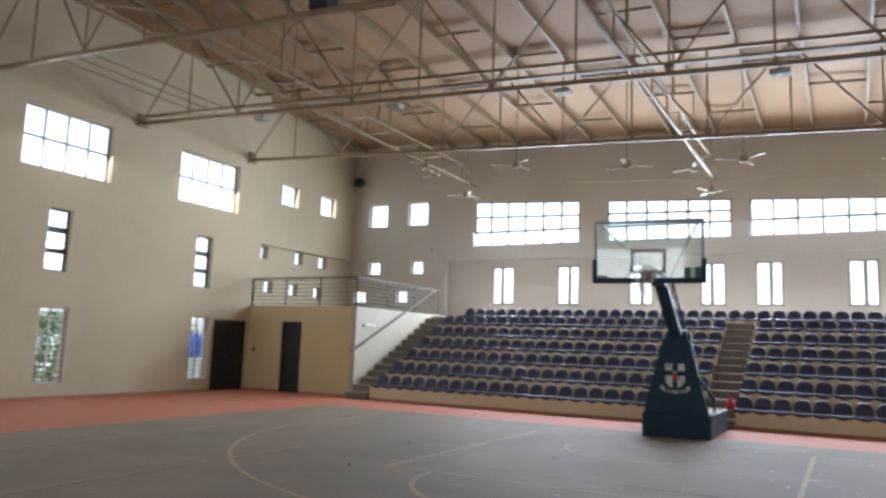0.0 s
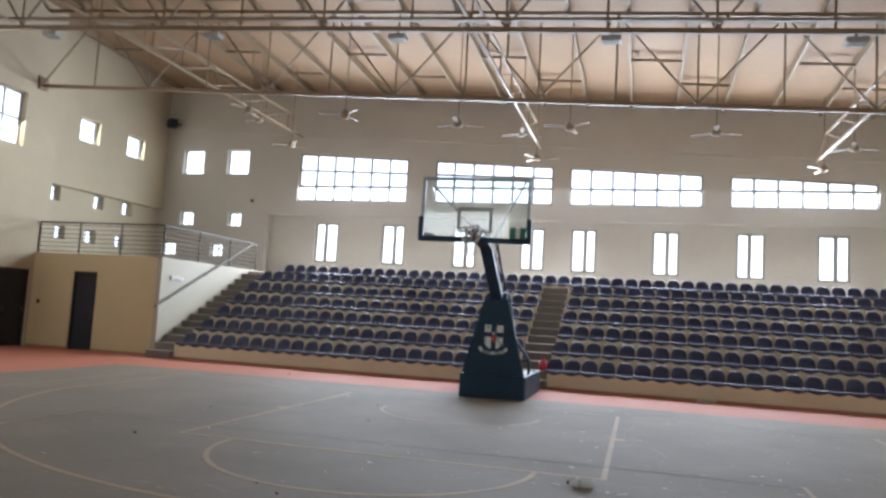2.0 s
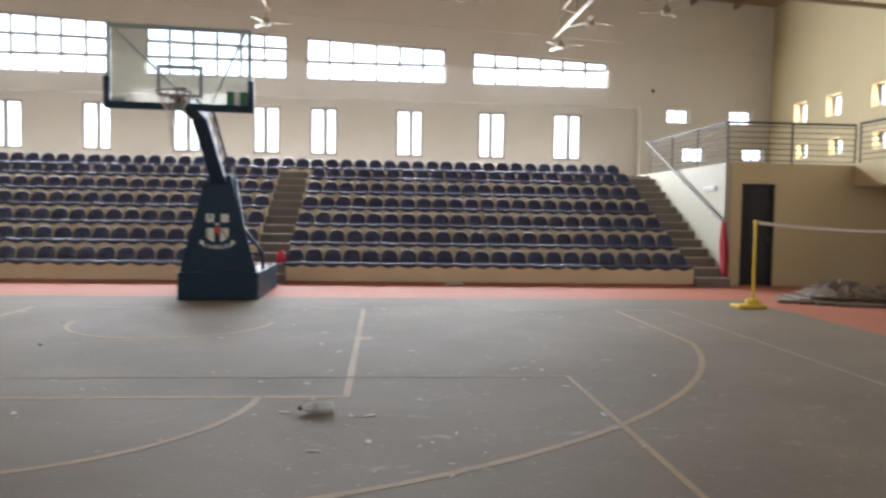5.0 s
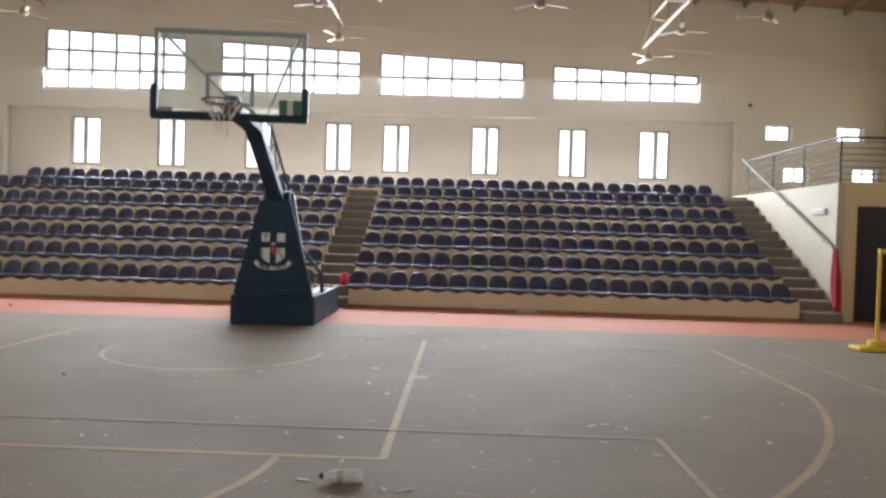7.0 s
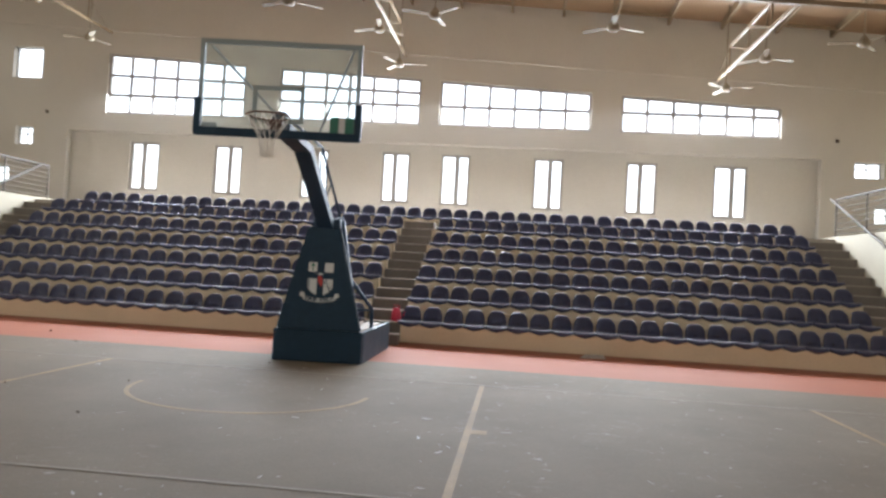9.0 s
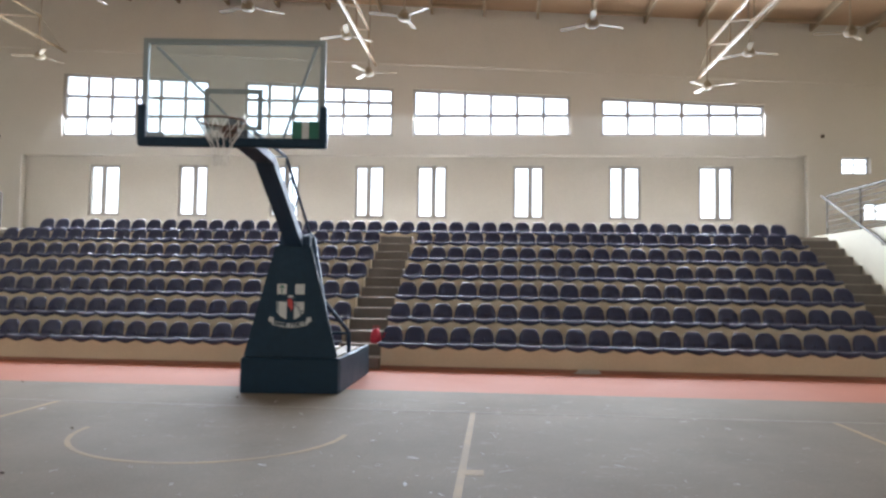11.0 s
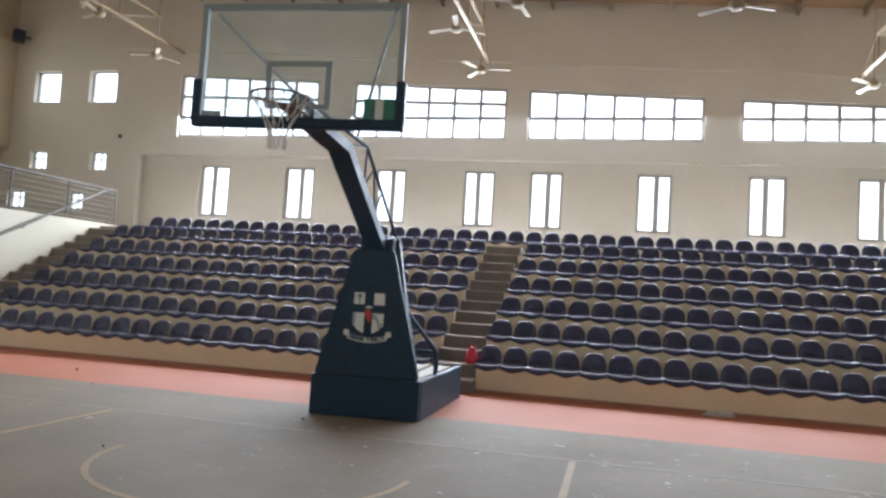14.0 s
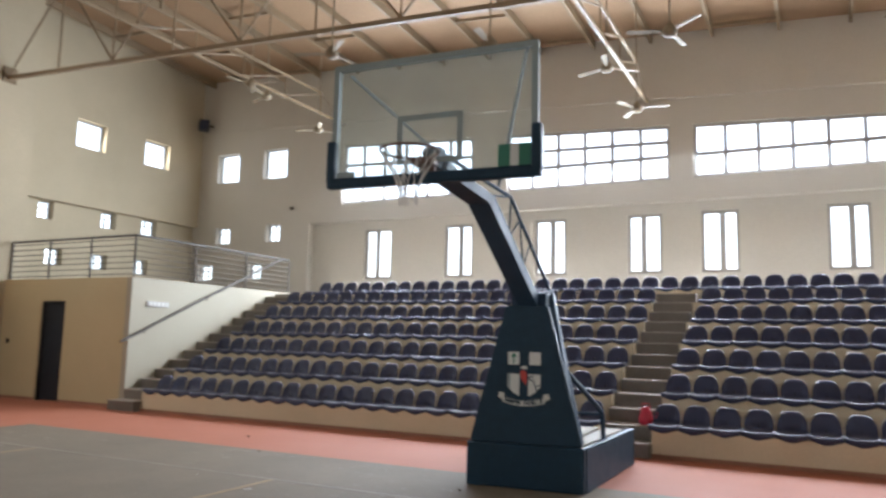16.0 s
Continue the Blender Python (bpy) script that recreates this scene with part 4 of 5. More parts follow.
for lv in range(4):
    (r0, z0), (r1, z1) = levels[lv], levels[lv + 1]
    for k in range(strands):
        for sgn in (-1, 1):
            if (lv < 2 and 1 < k < 6 and netrng.random() < 0.6) or (lv > 1 and netrng.random() < 0.4):
                continue
            a0 = (k + 0.5 * (lv % 2)) * math.tau / strands
            a1 = a0 + sgn * 0.5 * math.tau / strands
            add_bar(bm, (RC[0] + r0 * math.cos(a0), RC[1] + r0 * math.sin(a0), RC[2] + z0 - 0.01), (RC[0] + r1 * math.cos(a1), RC[1] + r1 * math.sin(a1), RC[2] + z1 - 0.01), 0.009, round_sides=5)
part("net", bm, M_NET, hoop, "torn white cord net")


for o in hoop.children:
    if o.name.split(".")[0] in ("base_padding", "side_padding", "base_frame", "deck_slat", "front_padding"):
        o.matrix_basis = pose(0, 0, 0, 0, 0, 5.0)
    elif o.name.split(".")[0] in ("edge_padding", "rim", "rim_bracket", "net"):
        o.matrix_basis = BOARD_TURN
# the printed crest on the padding: plain shapes on the sloping front
def on_pad(x, z):
    return (x * 0.75 - 0.012, 0.02 + 0.03 * (z - 0.463) - 0.004, 1.425 - (1.45 - z) * 0.75)


def pad_patch(pts, mat, lift=0.0, name="crest_patch"):
    bm = bmesh.new()
    f = [bm.verts.new(Vector(on_pad(x, z)) - Vector((0, lift, 0))) for x, z in pts]
    g = [bm.verts.new(Vector(on_pad(x, z)) + Vector((0, 0.002, 0))) for x, z in pts]
    n = len(pts)
    for k in range(n):
        bm.faces.new((f[k], f[(k + 1) % n], g[(k + 1) % n], g[k]))
    bm.faces.new(f)
    bm.faces.new(g[::-1])
    return part(name, bm, mat, pad)


pad_patch([(-0.24, 1.27), (-0.075, 1.27), (-0.075, 1.45), (-0.24, 1.45)], M_WHITEPRINT)
pad_patch([(0.075, 1.27), (0.24, 1.27), (0.24, 1.45), (0.075, 1.45)], M_WHITEPRINT)
pad_patch([(-0.24, 1.14), (-0.24, 0.96), (-0.16, 0.88), (-0.065, 0.83), (-0.065, 1.14)], M_WHITEPRINT)
pad_patch([(0.065, 1.14), (0.065, 0.83), (0.16, 0.88), (0.24, 0.96), (0.24, 1.14)], M_WHITEPRINT)
pad_patch([(-0.055, 1.18), (-0.045, 1.08), (0.03, 0.98), (0.045, 1.06), (0.04, 1.15), (0.0, 1.20)], M_REDPRINT, 0.001)
pad_patch([(-0.06, 1.215), (0.06, 1.215), (0.03, 1.25), (-0.03, 1.25)], M_WHITEPRINT, 0.001)
pad_patch([(-0.165, 1.29), (-0.145, 1.29), (-0.145, 1.38), (-0.165, 1.38)], M_GREEN, 0.002)
pad_patch([(-0.20, 1.37), (-0.155, 1.385), (-0.11, 1.37), (-0.13, 1.42), (-0.155, 1.43), (-0.18, 1.42)], M_GREEN, 0.002)
pad_patch([(-0.235, 1.135), (-0.235, 0.97), (-0.20, 0.93), (-0.20, 1.135)], M_SKYBLUE, 0.001)
rib = []
for k in range(13):
    x = -0.31 + 0.62 * k / 12
    rib.append((x, 0.74 - 0.05 * math.cos(x / 0.31 * math.pi / 2)))
pad_patch([(x, z) for x, z in rib] + [(x, z + 0.075) for x, z in rib[::-1]], M_WHITEPRINT)
pad_patch([(-0.38, 0.80), (-0.30, 0.77), (-0.28, 0.86), (-0.36, 0.88)], M_WHITEPRINT)
pad_patch([(0.30, 0.77), (0.38, 0.80), (0.36, 0.88), (0.28, 0.86)], M_WHITEPRINT)


def lettering(text, size, x, z, mat, turn=0.0, name="lettering"):
    cu = bpy.data.curves.new(name, "FONT")
    cu.body = text
    cu.size = size
    cu.align_x = cu.align_y = "CENTER"
    cu.extrude = 0.0008
    cu.offset = 0.0035
    cu.materials.append(mat)
    tmp = bpy.data.objects.new(name, cu)
    scene.collection.objects.link(tmp)
    me = bpy.data.meshes.new_from_object(tmp.evaluated_get(bpy.context.evaluated_depsgraph_get()))
    scene.collection.objects.unlink(tmp)
    bpy.data.objects.remove(tmp)
    ob = part(name, me, None, pad)
    q = on_pad(x, z)
    ob.matrix_basis = pose(q[0], q[1] - 0.003, q[2], 90, 0, 0) @ pose(0, 0, 0, 0, 0, turn)
    return ob


for k, ch in enumerate("SEMPER FIDELIS"):
    if ch != " ":
        x = -0.26 + 0.52 * k / 13
        lettering(ch, 0.05, x, 0.745 + 0.035 - 0.05 * math.cos(x / 0.31 * math.pi / 2), M_NAVY, turn=x * 30)
for ch, x, z in (("C", 0.105, 1.08), ("I", 0.15, 1.01), ("C", 0.195, 0.95)):
    lettering(ch, 0.07, x, z, M_NAVY)

# ---------------------------------------------------------------- court lines
CX = 0.61
BASE_Y, FT_Y, RIM_Y = -0.92, -6.37, -2.35
LZ0, LZ1 = 0.0065, 0.0085


def strip(points, width, name="court_line", mat=None, label="faded yellow court line", lift=0.0):
    """A painted line through points on the floor."""
    bm = bmesh.new()
    pts = [Vector((*p, 0)) for p in points]
    n = len(pts)
    left, right = [], []
    for i, p in enumerate(pts):
        q0 = pts[i - 1] if i else pts[0] - (pts[1] - pts[0])
        q1 = pts[i + 1] if i < n - 1 else pts[-1] + (pts[-1] - pts[-2])
        d = (q1 - q0).normalized()
        s = Vector((-d.y, d.x, 0)) * width / 2
        left.append([bm.verts.new((p + s) + Vector((0, 0, z + lift))) for z in (LZ0, LZ1)])
        right.append([bm.verts.new((p - s) + Vector((0, 0, z + lift))) for z in (LZ0, LZ1)])
    for i in range(n - 1):
        for a, b in (((left, 1), (right, 1)), ((right, 0), (left, 0)), ((left, 0), (left, 1)), ((right, 1), (right, 0))):
            bm.faces.new((a[0][i][a[1]], a[0][i + 1][a[1]], b[0][i + 1][b[1]], b[0][i][b[1]]))
    return structure(name, bm, mat or M_LINE, label, "court line")


def arc(cx, cy, r, a0, a1, n=40):
    return [(cx + r * math.cos(radians(a0 + (a1 - a0) * k / n)), cy + r * math.sin(radians(a0 + (a1 - a0) * k / n))) for k in range(n + 1)]


for s in (-1, 1):
    strip([(CX + s * 2.46, BASE_Y - 0.03), (CX + s * 2.46, FT_Y + 0.03)], 0.06)
    strip([(CX + s * 2.49, -3.6), (CX + s * 2.63, -3.6)], 0.16)
strip([(CX - 2.49, FT_Y), (CX + 2.49, FT_Y)], 0.06)
strip([(CX - 7.3, BASE_Y), (CX + 7.3, BASE_Y)], 0.05, mat=M_LINE_W, label="faded pale court line")
strip(arc(CX, FT_Y - 0.033, 1.76, 180, 360), 0.06)
strip([(CX - 6.42, BASE_Y - 0.03), (CX - 6.42, RIM_Y - 1.3)] + arc(CX, RIM_Y, 6.6, 194, 346, 60) + [(CX + 6.42, RIM_Y - 1.3), (CX + 6.42, BASE_Y - 0.03)], 0.06)
strip(arc(CX, RIM_Y, 1.28, 180, 360), 0.05)
strip([(CX + 7.3, BASE_Y - 0.026), (CX + 7.3, -22.0)], 0.05, mat=M_LINE_W, label="faded pale court line")
strip([(CX - 7.3, BASE_Y - 0.026), (CX - 7.3, -22.0)], 0.05, mat=M_LINE_W, label="faded pale court line")
strip([(CX - 4.5, -5.65), (CX + 4.48, -5.65)], 0.04, mat=M_LINE_W, label="faded pale court line", lift=0.0021)
for s in (-1, 1):
    strip([(CX + s * 4.46, -5.67), (CX + s * 4.46, -22.0)], 0.05, lift=0.0021)

# ---------------------------------------------------------------- ceiling fans
def ceiling_fan(x, y, z, drop, turn):
    f = thing("ceiling_fan", "cream three-bladed ceiling fan hanging from the roof steel", "ceiling fan", group="ceiling fans", at=(x, y, z), rz=turn)
    part("motor", lathe([(0.03, 0.09), (0.09, 0.075), (0.12, 0.03), (0.12, -0.03), (0.09, -0.065), (0.03, -0.08)], 14), M_FAN, f, smooth=True)
    part("down_rod", bar((0, 0, 0.08), (0, 0, drop), 0.03, round_sides=6), M_FAN, f)
    part("canopy", lathe([(0.02, 0.16), (0.07, 0.11), (0.075, 0.092)], 10), M_FAN, f)
    for k in range(3):
        a = k * 120
        bm = bmesh.new()
        pts = [(0.11, -0.02), (0.2, -0.04), (0.62, -0.055), (0.66, -0.035), (0.66, 0.035), (0.62, 0.055), (0.2, 0.04), (0.11, 0.02)]
        up = [bm.verts.new((px, py, 0.012 + 0.18 * py)) for px, py in pts]
        dn = [bm.verts.new((px, py, 0.004 + 0.18 * py)) for px, py in pts]
        n = len(pts)
        for q in range(n):
            bm.faces.new((up[q], up[(q + 1) % n], dn[(q + 1) % n], dn[q]))
        bm.faces.new(up)
        bm.faces.new(dn[::-1])
        blade = part("blade", bm, M_FAN, f)
        blade.matrix_basis = pose(0, 0, 0, 0, 0, a)


for x, y, z, turn in ((-3.94, 2.64, 6.44, 200), (-1.08, 2.96, 6.25, 35), (1.54, 3.98, 6.41, 80), (5.0, 4.0, 6.25, 25), (10.1, 5.2, 6.45, 50),
                      (0.0, 6.1, 6.8, 160), (0.19, 7.85, 6.49, 5), (8.5, 6.16, 6.37, 15), (8.38, 8.8, 6.37, 100),
                      (-8.22, 5.9, 7.28, 40), (-7.97, 7.67, 6.9, 70), (-8.4, 5.55, 7.5, 10)):
    ceiling_fan(x, y, z, roof_z(x, y) + 0.01 - z, turn)

# ---------------------------------------------------------------- small things
def loudspeaker(x, y, z, rz, label):
    s = thing("loudspeaker", label, "loudspeaker", at=(x, y, z), rz=rz)
    part("cabinet", box(-0.2, 0.2, -0.15, 0.15, -0.16, 0.16, 0.02), M_BLACK, s)
    part("grille", box(-0.17, 0.17, -0.165, -0.151, -0.13, 0.13, 0.005), M_BLACK, s)
    part("bracket", box(-0.05, 0.05, 0.15, 0.3, -0.03, 0.03), M_RAIL, s)


loudspeaker(-14.02, 9.62, 8.24, -40, "dark wall loudspeaker high in the corner")
loudspeaker(-3.87, -5.78, chord_z(-3.87) + 0.207, 0, "dark loudspeaker hung in the roof steel")


def floodlight(x, y):
    z = chord_z(x) - 0.05
    f = thing("floodlight", "grey box floodlight under the truss chord", "floodlight", group="floodlights", at=(x, y, z))
    part("housing", box(-0.17, 0.17, -0.12, 0.12, -0.16, -0.06, 0.015), M_ALU, f)
    part("glass", box(-0.14, 0.14, -0.1, 0.1, -0.168, -0.161), M_GLASS, f)
    part("yoke", box(-0.02, 0.02, -0.02, 0.02, -0.06, 0.01), M_RAIL, f)


for x in (-9.2, -5.2, -1.22, 2.74, 6.6):
    floodlight(x, -1.4)


def plastic_bottle():
    b = thing("water_bottle", "empty clear plastic bottle with a dark cap lying on the court", "bottle", at=(2.875, -6.84, 0.0445), rz=6)
    prof = [(0.010, 0.0), (0.034, 0.004), (0.036, 0.02), (0.033, 0.06), (0.036, 0.065), (0.033, 0.11), (0.036, 0.115), (0.036, 0.17), (0.030, 0.20), (0.016, 0.235), (0.014, 0.25)]
    shell = part("body", lathe([(r, z * 0.96) for r, z in prof], 16), M_PET, b, "clear ribbed plastic body", smooth=True)
    shell.matrix_basis = pose(0.125, 0, 0, 0, -90, 0)
    cap = part("cap", lathe([(0.014, 0.232), (0.0165, 0.233), (0.0165, 0.256), (0.013, 0.258)], 14), M_BLACK, b, "dark screw cap")
    cap.matrix_basis = pose(0.125, 0, 0, 0, -90, 0)
    lab = part("label", lathe([(0.0362, 0.118), (0.0368, 0.119), (0.0368, 0.152), (0.0362, 0.153)], 16), M_PAPER, b, "pale paper label")
    lab.matrix_basis = pose(0.125, 0, 0, 0, -90, 0)


plastic_bottle()


def kettle():
    k = thing("plastic_kettle", "small red plastic kettle on the front tier beside the aisle", "kettle", at=(1.19, 3.57, 2 * RISE))
    part("body", lathe([(0.07, 0.0), (0.095, 0.02), (0.10, 0.09), (0.085, 0.19), (0.05, 0.24), (0.045, 0.26)], 16), M_CAN, k, smooth=True)
    part("spout", tube_path([(0.085, 0, 0.06), (0.14, 0, 0.12), (0.16, 0, 0.19)], 0.016, 8), M_CAN, k)
    part("handle", tube_path([(-0.06, 0, 0.22), (-0.05, 0, 0.30), (0.05, 0, 0.30), (0.06, 0, 0.22)], 0.01, 6), M_CAN, k)


kettle()


def net_post(x, y, label):
    p = thing("net_post", label, "net post", group="badminton posts", at=(x, y, 0.006))
    part("pole", bar((0, 0, 0.05), (0.0, 0, 1.46), 0.05, round_sides=12), M_YELLOW, p)
    part("base", box(-0.32, 0.16, -0.17, 0.17, 0.0, 0.06, 0.02), M_YELLOW, p, "flat yellow steel foot")
    part("weight", lathe([(0.12, 0.06), (0.13, 0.07), (0.12, 0.14), (0.05, 0.16)], 14), M_YELLOW, p)
    part("hook", box(-0.02, 0.04, -0.035, 0.035, 1.4, 1.465, 0.005), M_YELLOW, p)


net_post(9.53, -0.52, "yellow steel badminton post on a weighted foot")
net_post(14.2, -0.52, "yellow steel badminton post on a weighted foot")
bm = bmesh.new()
pts = [(9.56 + 4.62 * k / 12, -0.52, 1.43 - 0.12 * math.sin(k / 12 * math.pi) ** 0.9) for k in range(13)]
for a, b in zip(pts, pts[1:]):
    add_bar(bm, a, b, 0.012, 0.05)
tagged(part("net_tape", bm, M_NET), label="sagging white net tape tied between the yellow posts", category="net")


def hanging_cloth():
    c = thing("red_cloth", "crumpled dark red cloth hung over the end of the handrail", "cloth", at=(X_SR - 0.08, 3.2, 0))
    bm = bmesh.new()
    n, m = 18, 12
    r = random.Random(4)
    rows = []
    for j in range(m + 1):
        f = j / m
        z = 1.42 - 1.2 * f
        w = 0.05 + 0.09 * math.sin(min(f * 1.5, 1) * math.pi / 2) - 0.05 * f
        rows.append([bm.verts.new((w * math.cos(k * math.tau / n) * (0.7 + 0.28 * math.sin(3 * k * math.tau / n + f * 2)) - 0.02, -0.12 * f + 1.2 * w * math.sin(k * math.tau / n) * (0.75 + 0.25 * math.cos(4 * k * math.tau / n + f * 3)), z + r.uniform(-0.01, 0.01))) for k in range(n)])
    for a, b in zip(rows, rows[1:]):
        for k in range(n):
            bm.faces.new((a[k], a[(k + 1) % n], b[(k + 1) % n], b[k]))
    bm.faces.new(rows[0][::-1])
    bm.faces.new(rows[-1])
    part("drape", bm, M_CLOTH, c, smooth=True)


hanging_cloth()


def notice(x, y, z, side, label):
    s = thing("wall_sign", label, "sign", group="stair signs", at=(x, y, z))
    part("plate", box(min(0, side * 0.04), max(0, side * 0.04), -0.3, 0.3, -0.06, 0.06, 0.008), M_ALU, s)
    for k in range(5):
        part("raised_bar", box(min(side * 0.041, side * 0.05), max(side * 0.041, side * 0.05), -0.24 + 0.11 * k, -0.19 + 0.11 * k, -0.035, 0.035), M_WHITEPRINT, s)


notice(X_SL + 0.002, 4.1, 2.17, 1, "long grey number plate on the white stair wall")
notice(X_SR - 0.002, 4.1, 2.17, -1, "long grey number plate on the white stair wall")


def tarpaulin_heap():
    """Crumpled sheets thrown over a low stack of flattened mats, with loose battens round them."""
    t = thing("tarpaulin_heap", "heap of crumpled brown tarpaulins over flattened mats on the red floor", "tarpaulin", at=(12.5, 0.45, 0.0), rz=-14)
    r = random.Random(11)
    for q in range(5):
        bm = box(-1.75 + 0.12 * q, 1.9 - 0.15 * q, -0.62 + 0.08 * q, 0.55 - 0.05 * q, 0.001 + 0.022 * q, 0.020 + 0.022 * q, 0.004)
        mat = part("mat", bm, M_TARP if q % 2 else M_TARP_PALE, t, "flattened dusty mat")
        mat.matrix_basis = pose(r.uniform(-0.1, 0.1), r.uniform(-0.08, 0.08), 0, 0, 0, r.uniform(-5, 5))
    for q in range(6):
        bm = bmesh.new()
        n, m = 34, 22
        sx, sy, hz = r.uniform(0.6, 1.15), r.uniform(0.35, 0.6), r.uniform(0.18, 0.46)
        ox, oy = -0.75 + 0.42 * q + r.uniform(-0.2, 0.2), r.uniform(-0.2, 0.2)
        grid = []
        for j in range(m + 1):
            row = []
            for i in range(n + 1):
                u, v = i / n * 2 - 1, j / m * 2 - 1
                d = max(0.0, 1 - (u * u) ** 1.3) * max(0.0, 1 - (v * v) ** 1.2)
                ridge = 1 - abs(noise.noise(Vector((u * 2.4 + q * 7, v * 2.9, q * 3.1)))) * 1.7
                crease = abs(noise.noise(Vector((u * 6 + q, v * 7, q * 1.7)))) * 0.4
                edge = 1 + 0.3 * noise.noise(Vector((u * 1.7, v * 1.7, q * 5.3)))
                row.append(bm.verts.new((ox + u * sx * edge, oy + v * sy * edge, 0.112 + max(0.004, d * hz * (0.55 * ridge + crease)))))
            grid.append(row)
        for j in range(m):
            for i in range(n):
                bm.faces.new((grid[j][i], grid[j][i + 1], grid[j + 1][i + 1], grid[j + 1][i]))
        low = bmesh.ops.extrude_edge_only(bm, edges=[e for e in bm.edges if e.is_boundary])
        for g in low["geom"]:
            if isinstance(g, bmesh.types.BMVert):
                g.co.z -= 0.012
        part("crumpled_sheet", bm, M_TARP_PALE if q in (1, 4) else M_TARP, t, smooth=True)
    for k in range(4):
        part("batten", bar((-2.0 + 0.3 * k, -0.72 - 0.09 * k, 0.026), (1.3 + 0.25 * k, -0.60 - 0.10 * k, 0.026), 0.06, 0.05), M_TARP, t)
    part("red_rag", box(-1.15, -0.85, -0.48, -0.30, 0.114, 0.15, 0.014), M_CLOTH, t, "small red rag on the heap")


tarpaulin_heap()

bm = bmesh.new()
r = random.Random(21)
for k in range(380):
    x = r.gauss(3.2, 2.0)
    y = r.uniform(-9.5, -0.3)
    if not (-7 < x < 8.5):
        continue
    s = r.choice((0.010, 0.013, 0.016, 0.02, 0.03, 0.055)) * r.uniform(0.7, 1.2)
    n = r.randint(5, 8)
    a0 = r.uniform(0, 6.28)
    st = r.uniform(0.06, 0.45)
    ring = []
    for q in range(n):
        a = q * math.tau / n
        px, py = s * math.cos(a) * r.uniform(0.6, 1.2), s * st * math.sin(a) * r.uniform(0.5, 1.2)
        ring.append((x + px * math.cos(a0) - py * math.sin(a0), y + px * math.sin(a0) + py * math.cos(a0)))
    up = [bm.verts.new((px, py, 0.0112 + r.uniform(0, 0.0012))) for px, py in ring]
    dn = [bm.verts.new((px, py, 0.0108)) for px, py in ring]
    bm.faces.new(up)
    bm.faces.new(dn[::-1])
    for q in range(n):
        bm.faces.new((up[q], up[(q + 1) % n], dn[(q + 1) % n], dn[q]))
tagged(part("paper_scraps", bm, M_PAPER), label="pale torn scraps and flakes scattered over the grey court", category="litter", kind="stuff")
bm = bmesh.new()
for k in range(10):
    x, y = r.uniform(-5, 7.5), r.uniform(-9, 2.2)
    s = r.uniform(0.007, 0.016)
    add_box(bm, x - s, x + s, y - s * 0.6, y + s * 0.6, 0.0005 if y > 0.62 else 0.0118, 0.02 + s * 0.4)
tagged(part("leaf_crumbs", bm, M_CHIP), label="small dark crumbs and dry leaves on the floor", category="litter", kind="stuff")

bm = bmesh.new()
for x0, x1 in ((X_L0, X_L1), (X_R0, X_R1)):
    add_box(bm, x0, x1, Y0 - 0.012, Y0 - 0.001, 0.0005, 0.05)
structure("baseboard", bm, M_SKIRT, "dirty brown band at the foot of the stand", "skirting")
bm = bmesh.new()
add_box(bm, X_LEFT + 0.001, X_LEFT + 0.012, Y_REAR + 0.01, 1.84, 0.0005, 0.06)
add_box(bm, X_LEFT + 0.013, LDOOR[0], Y_BLK - 0.012, Y_BLK - 0.001, 0.0005, 0.06)
add_box(bm, LDOOR[1], X_SL - 0.01, Y_BLK - 0.012, Y_BLK - 0.001, 0.0005, 0.06)
structure("baseboard_west", bm, M_SKIRT, "dirty brown band at the foot of the wall", "skirting")


def shrub(x, y, s, seed):
    sh = thing("shrub", "leafy green shrub outside the window", "shrub", group="shrubs outside", at=(x, y, -0.3))
    r = random.Random(seed)
    part("trunk", lathe([(0.07, 0), (0.05, 0.6 * s), (0.03, 1.2 * s)], 8), M_TARP, sh)
    bm = bmesh.new()
    for k in range(700):
        a, h = r.uniform(0, math.tau), r.uniform(0.2, 2.4) * s
        rad = s * 1.1 * math.sin(min(h / (2.5 * s), 1) * math.pi) ** 0.6 * r.uniform(0.2, 1.1)
        c = Vector((rad * math.cos(a), rad * math.sin(a), h))
        d = Vector((r.uniform(-1, 1), r.uniform(-1, 1), r.uniform(-0.4, 1))).normalized() * 0.13
        e = d.cross(Vector((r.uniform(-1, 1), r.uniform(-1, 1), 1))).normalized() * 0.05
        bm.faces.new([bm.verts.new(p) for p in (c - d, c + e, c + d, c - e)])
    part("crown", bm, M_LEAF, sh)


for k, (x, y, s) in enumerate(((-19.0, -0.4, 1.0), (-20.5, 1.2, 1.1), (-23.0, 1.4, 1.3), (-22.0, 12.5, 1.0), (-24.0, 9.4, 1.2), (-20.5, -6.0, 1.1), (19.0, 2.0, 1.1))):
    shrub(x, y, s, k)


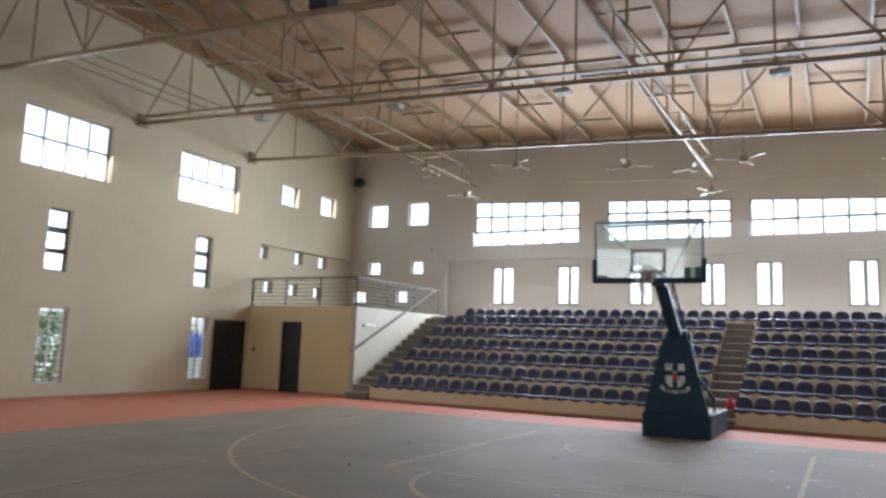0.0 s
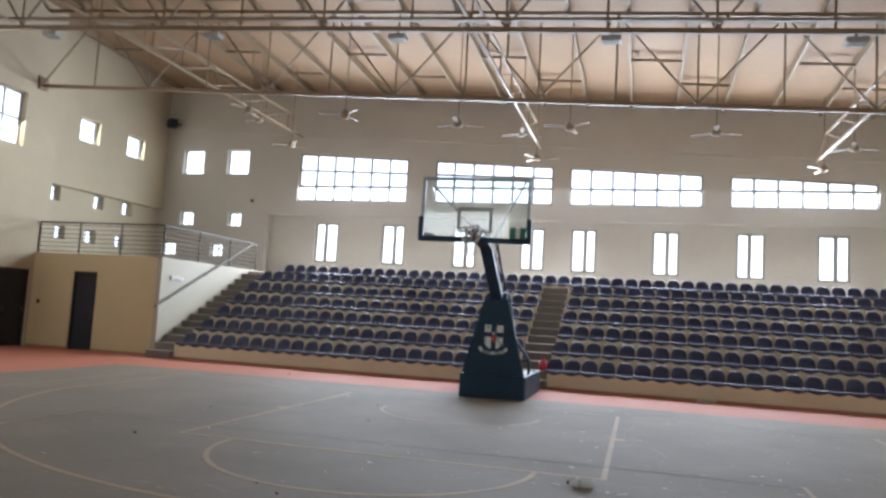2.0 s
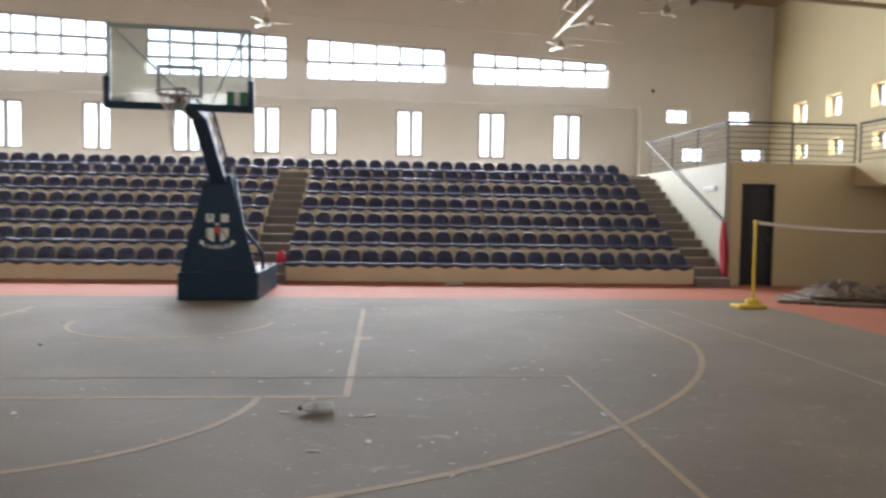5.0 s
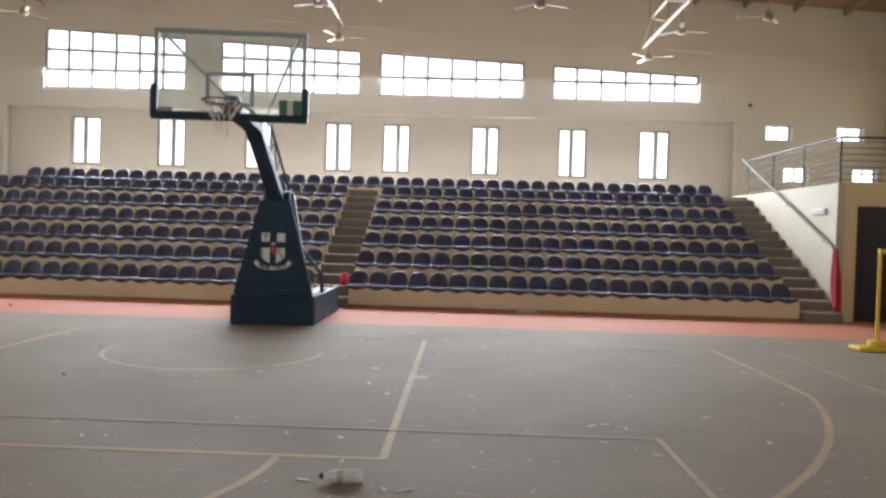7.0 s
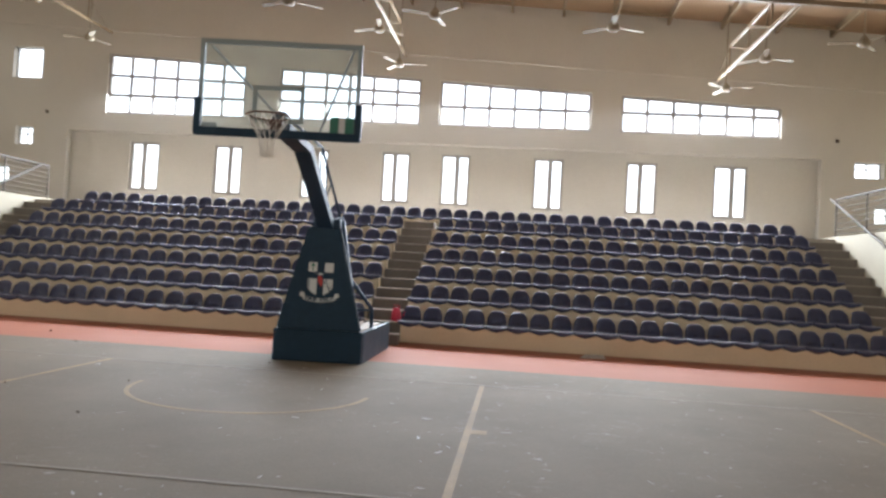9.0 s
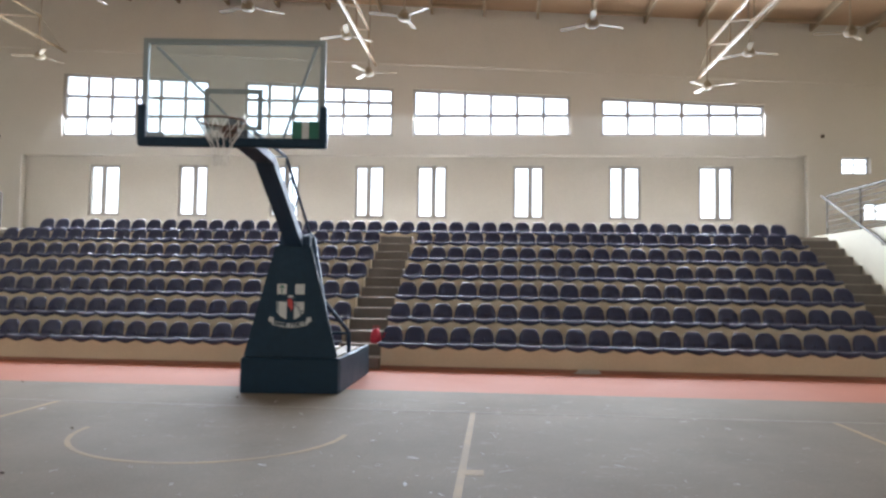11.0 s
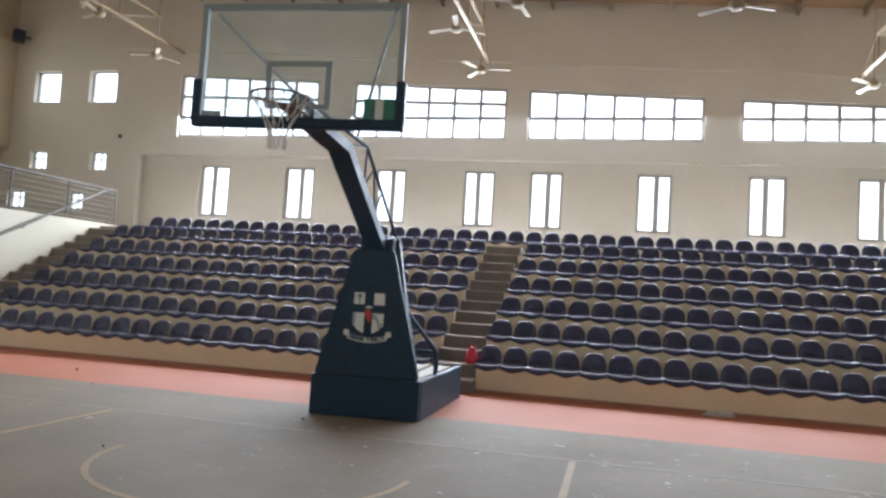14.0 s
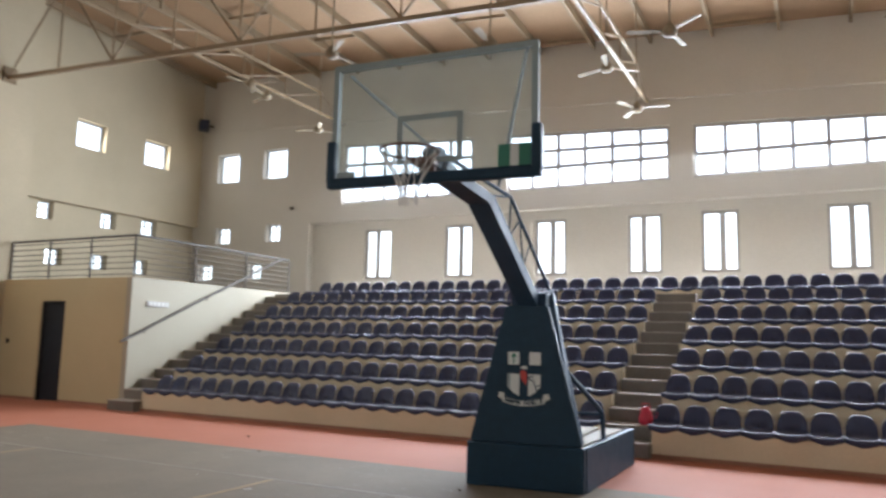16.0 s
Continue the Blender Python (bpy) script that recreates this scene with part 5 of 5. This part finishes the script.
def water_drum(x, y):
    """A ribbed blue drum on a low block stand."""
    d = thing("water_drum", "blue plastic water drum on a pale block stand", "drum", at=(x, y, -0.3))
    part("stand", box(-0.5, 0.5, -0.5, 0.5, 0.0, 1.1, 0.02), M_EARTH, d, "pale concrete block stand")
    part("barrel", lathe([(0.30, 1.102), (0.33, 1.15), (0.33, 1.38), (0.35, 1.40), (0.33, 1.42), (0.33, 1.70), (0.35, 1.72), (0.33, 1.74), (0.33, 1.98), (0.28, 2.03)], 20), M_DRUM, d, smooth=True)
    part("lid", lathe([(0.12, 2.031), (0.12, 2.07), (0.10, 2.08)], 14), M_BLACK, d, "dark screw lid")


water_drum(-19.2, 6.4)


def wall_knob(x, label):
    k = thing("wall_sensor", label, "sensor", group="wall sensors", at=(x, Y_BACK, 5.38))
    part("cap", box(-0.045, 0.045, -0.05, 0.0, -0.045, 0.045, 0.015), M_CHIP, k)
    part("backplate", box(-0.06, 0.06, -0.006, -0.001, -0.06, 0.06), M_WALL, k)


wall_knob(-10.6, "small dark sensor on the cream wall above the stand")
wall_knob(11.6, "small dark sensor on the cream wall above the stand")


def light_switch(x, z):
    k = thing("light_switch", "small dark switch plate beside the door", "switch", at=(x, Y_BLK, z))
    part("plate", box(-0.05, 0.05, -0.012, -0.001, -0.06, 0.06, 0.004), M_CHIP, k)
    part("rocker", box(-0.02, 0.02, -0.02, -0.0125, -0.03, 0.03), M_DOOR, k)


light_switch(-13.42, 1.3)

# cable tray over the second truss chord and bracing tubes near the side wall
tray = thing("cable_tray", "pale steel cable tray above the truss chord", "cable tray", kind="structure")
a, b = X_LEFT + 0.3, X_RIGHT - 0.3
part("tray", bar((a, -1.46, chord_z(a) + 0.17), (b, -1.46, chord_z(b) + 0.17), 0.14, 0.05), M_STEEL, tray)
for x in (-11.3, -10.75, -10.2):
    structure("bracing_tube", bar((x, -5.74, chord_z(x) + 0.1), (x, -1.46, chord_z(x) + 0.1), 0.035, round_sides=8), M_STEEL, "thin steel bracing tube between two trusses", "roof beam")

# wrapper lying at the foot of the stand
bm = bmesh.new()
wr = random.Random(5)
n = 10
ringw = [(0.24 * math.cos(k * math.tau / n) * wr.uniform(0.7, 1.1), 0.07 * math.sin(k * math.tau / n) * wr.uniform(0.6, 1.1)) for k in range(n)]
low = [bm.verts.new((x, y, 0.001)) for x, y in ringw]
mid = [bm.verts.new((x * 0.75, y * 0.7, wr.uniform(0.03, 0.09))) for x, y in ringw]
top = bm.verts.new((0.03, 0.0, 0.06))
for k in range(n):
    bm.faces.new((low[k], low[(k + 1) % n], mid[(k + 1) % n], mid[k]))
    bm.faces.new((mid[k], mid[(k + 1) % n], top))
bm.faces.new(low[::-1])
wrap = part("plastic_wrapper", bm, M_PAPER)
wrap.matrix_world = pose(4.85, 3.07, 0, 0, 0, 8)
tagged(wrap, label="crumpled pale plastic wrapper at the foot of the stand", category="litter")
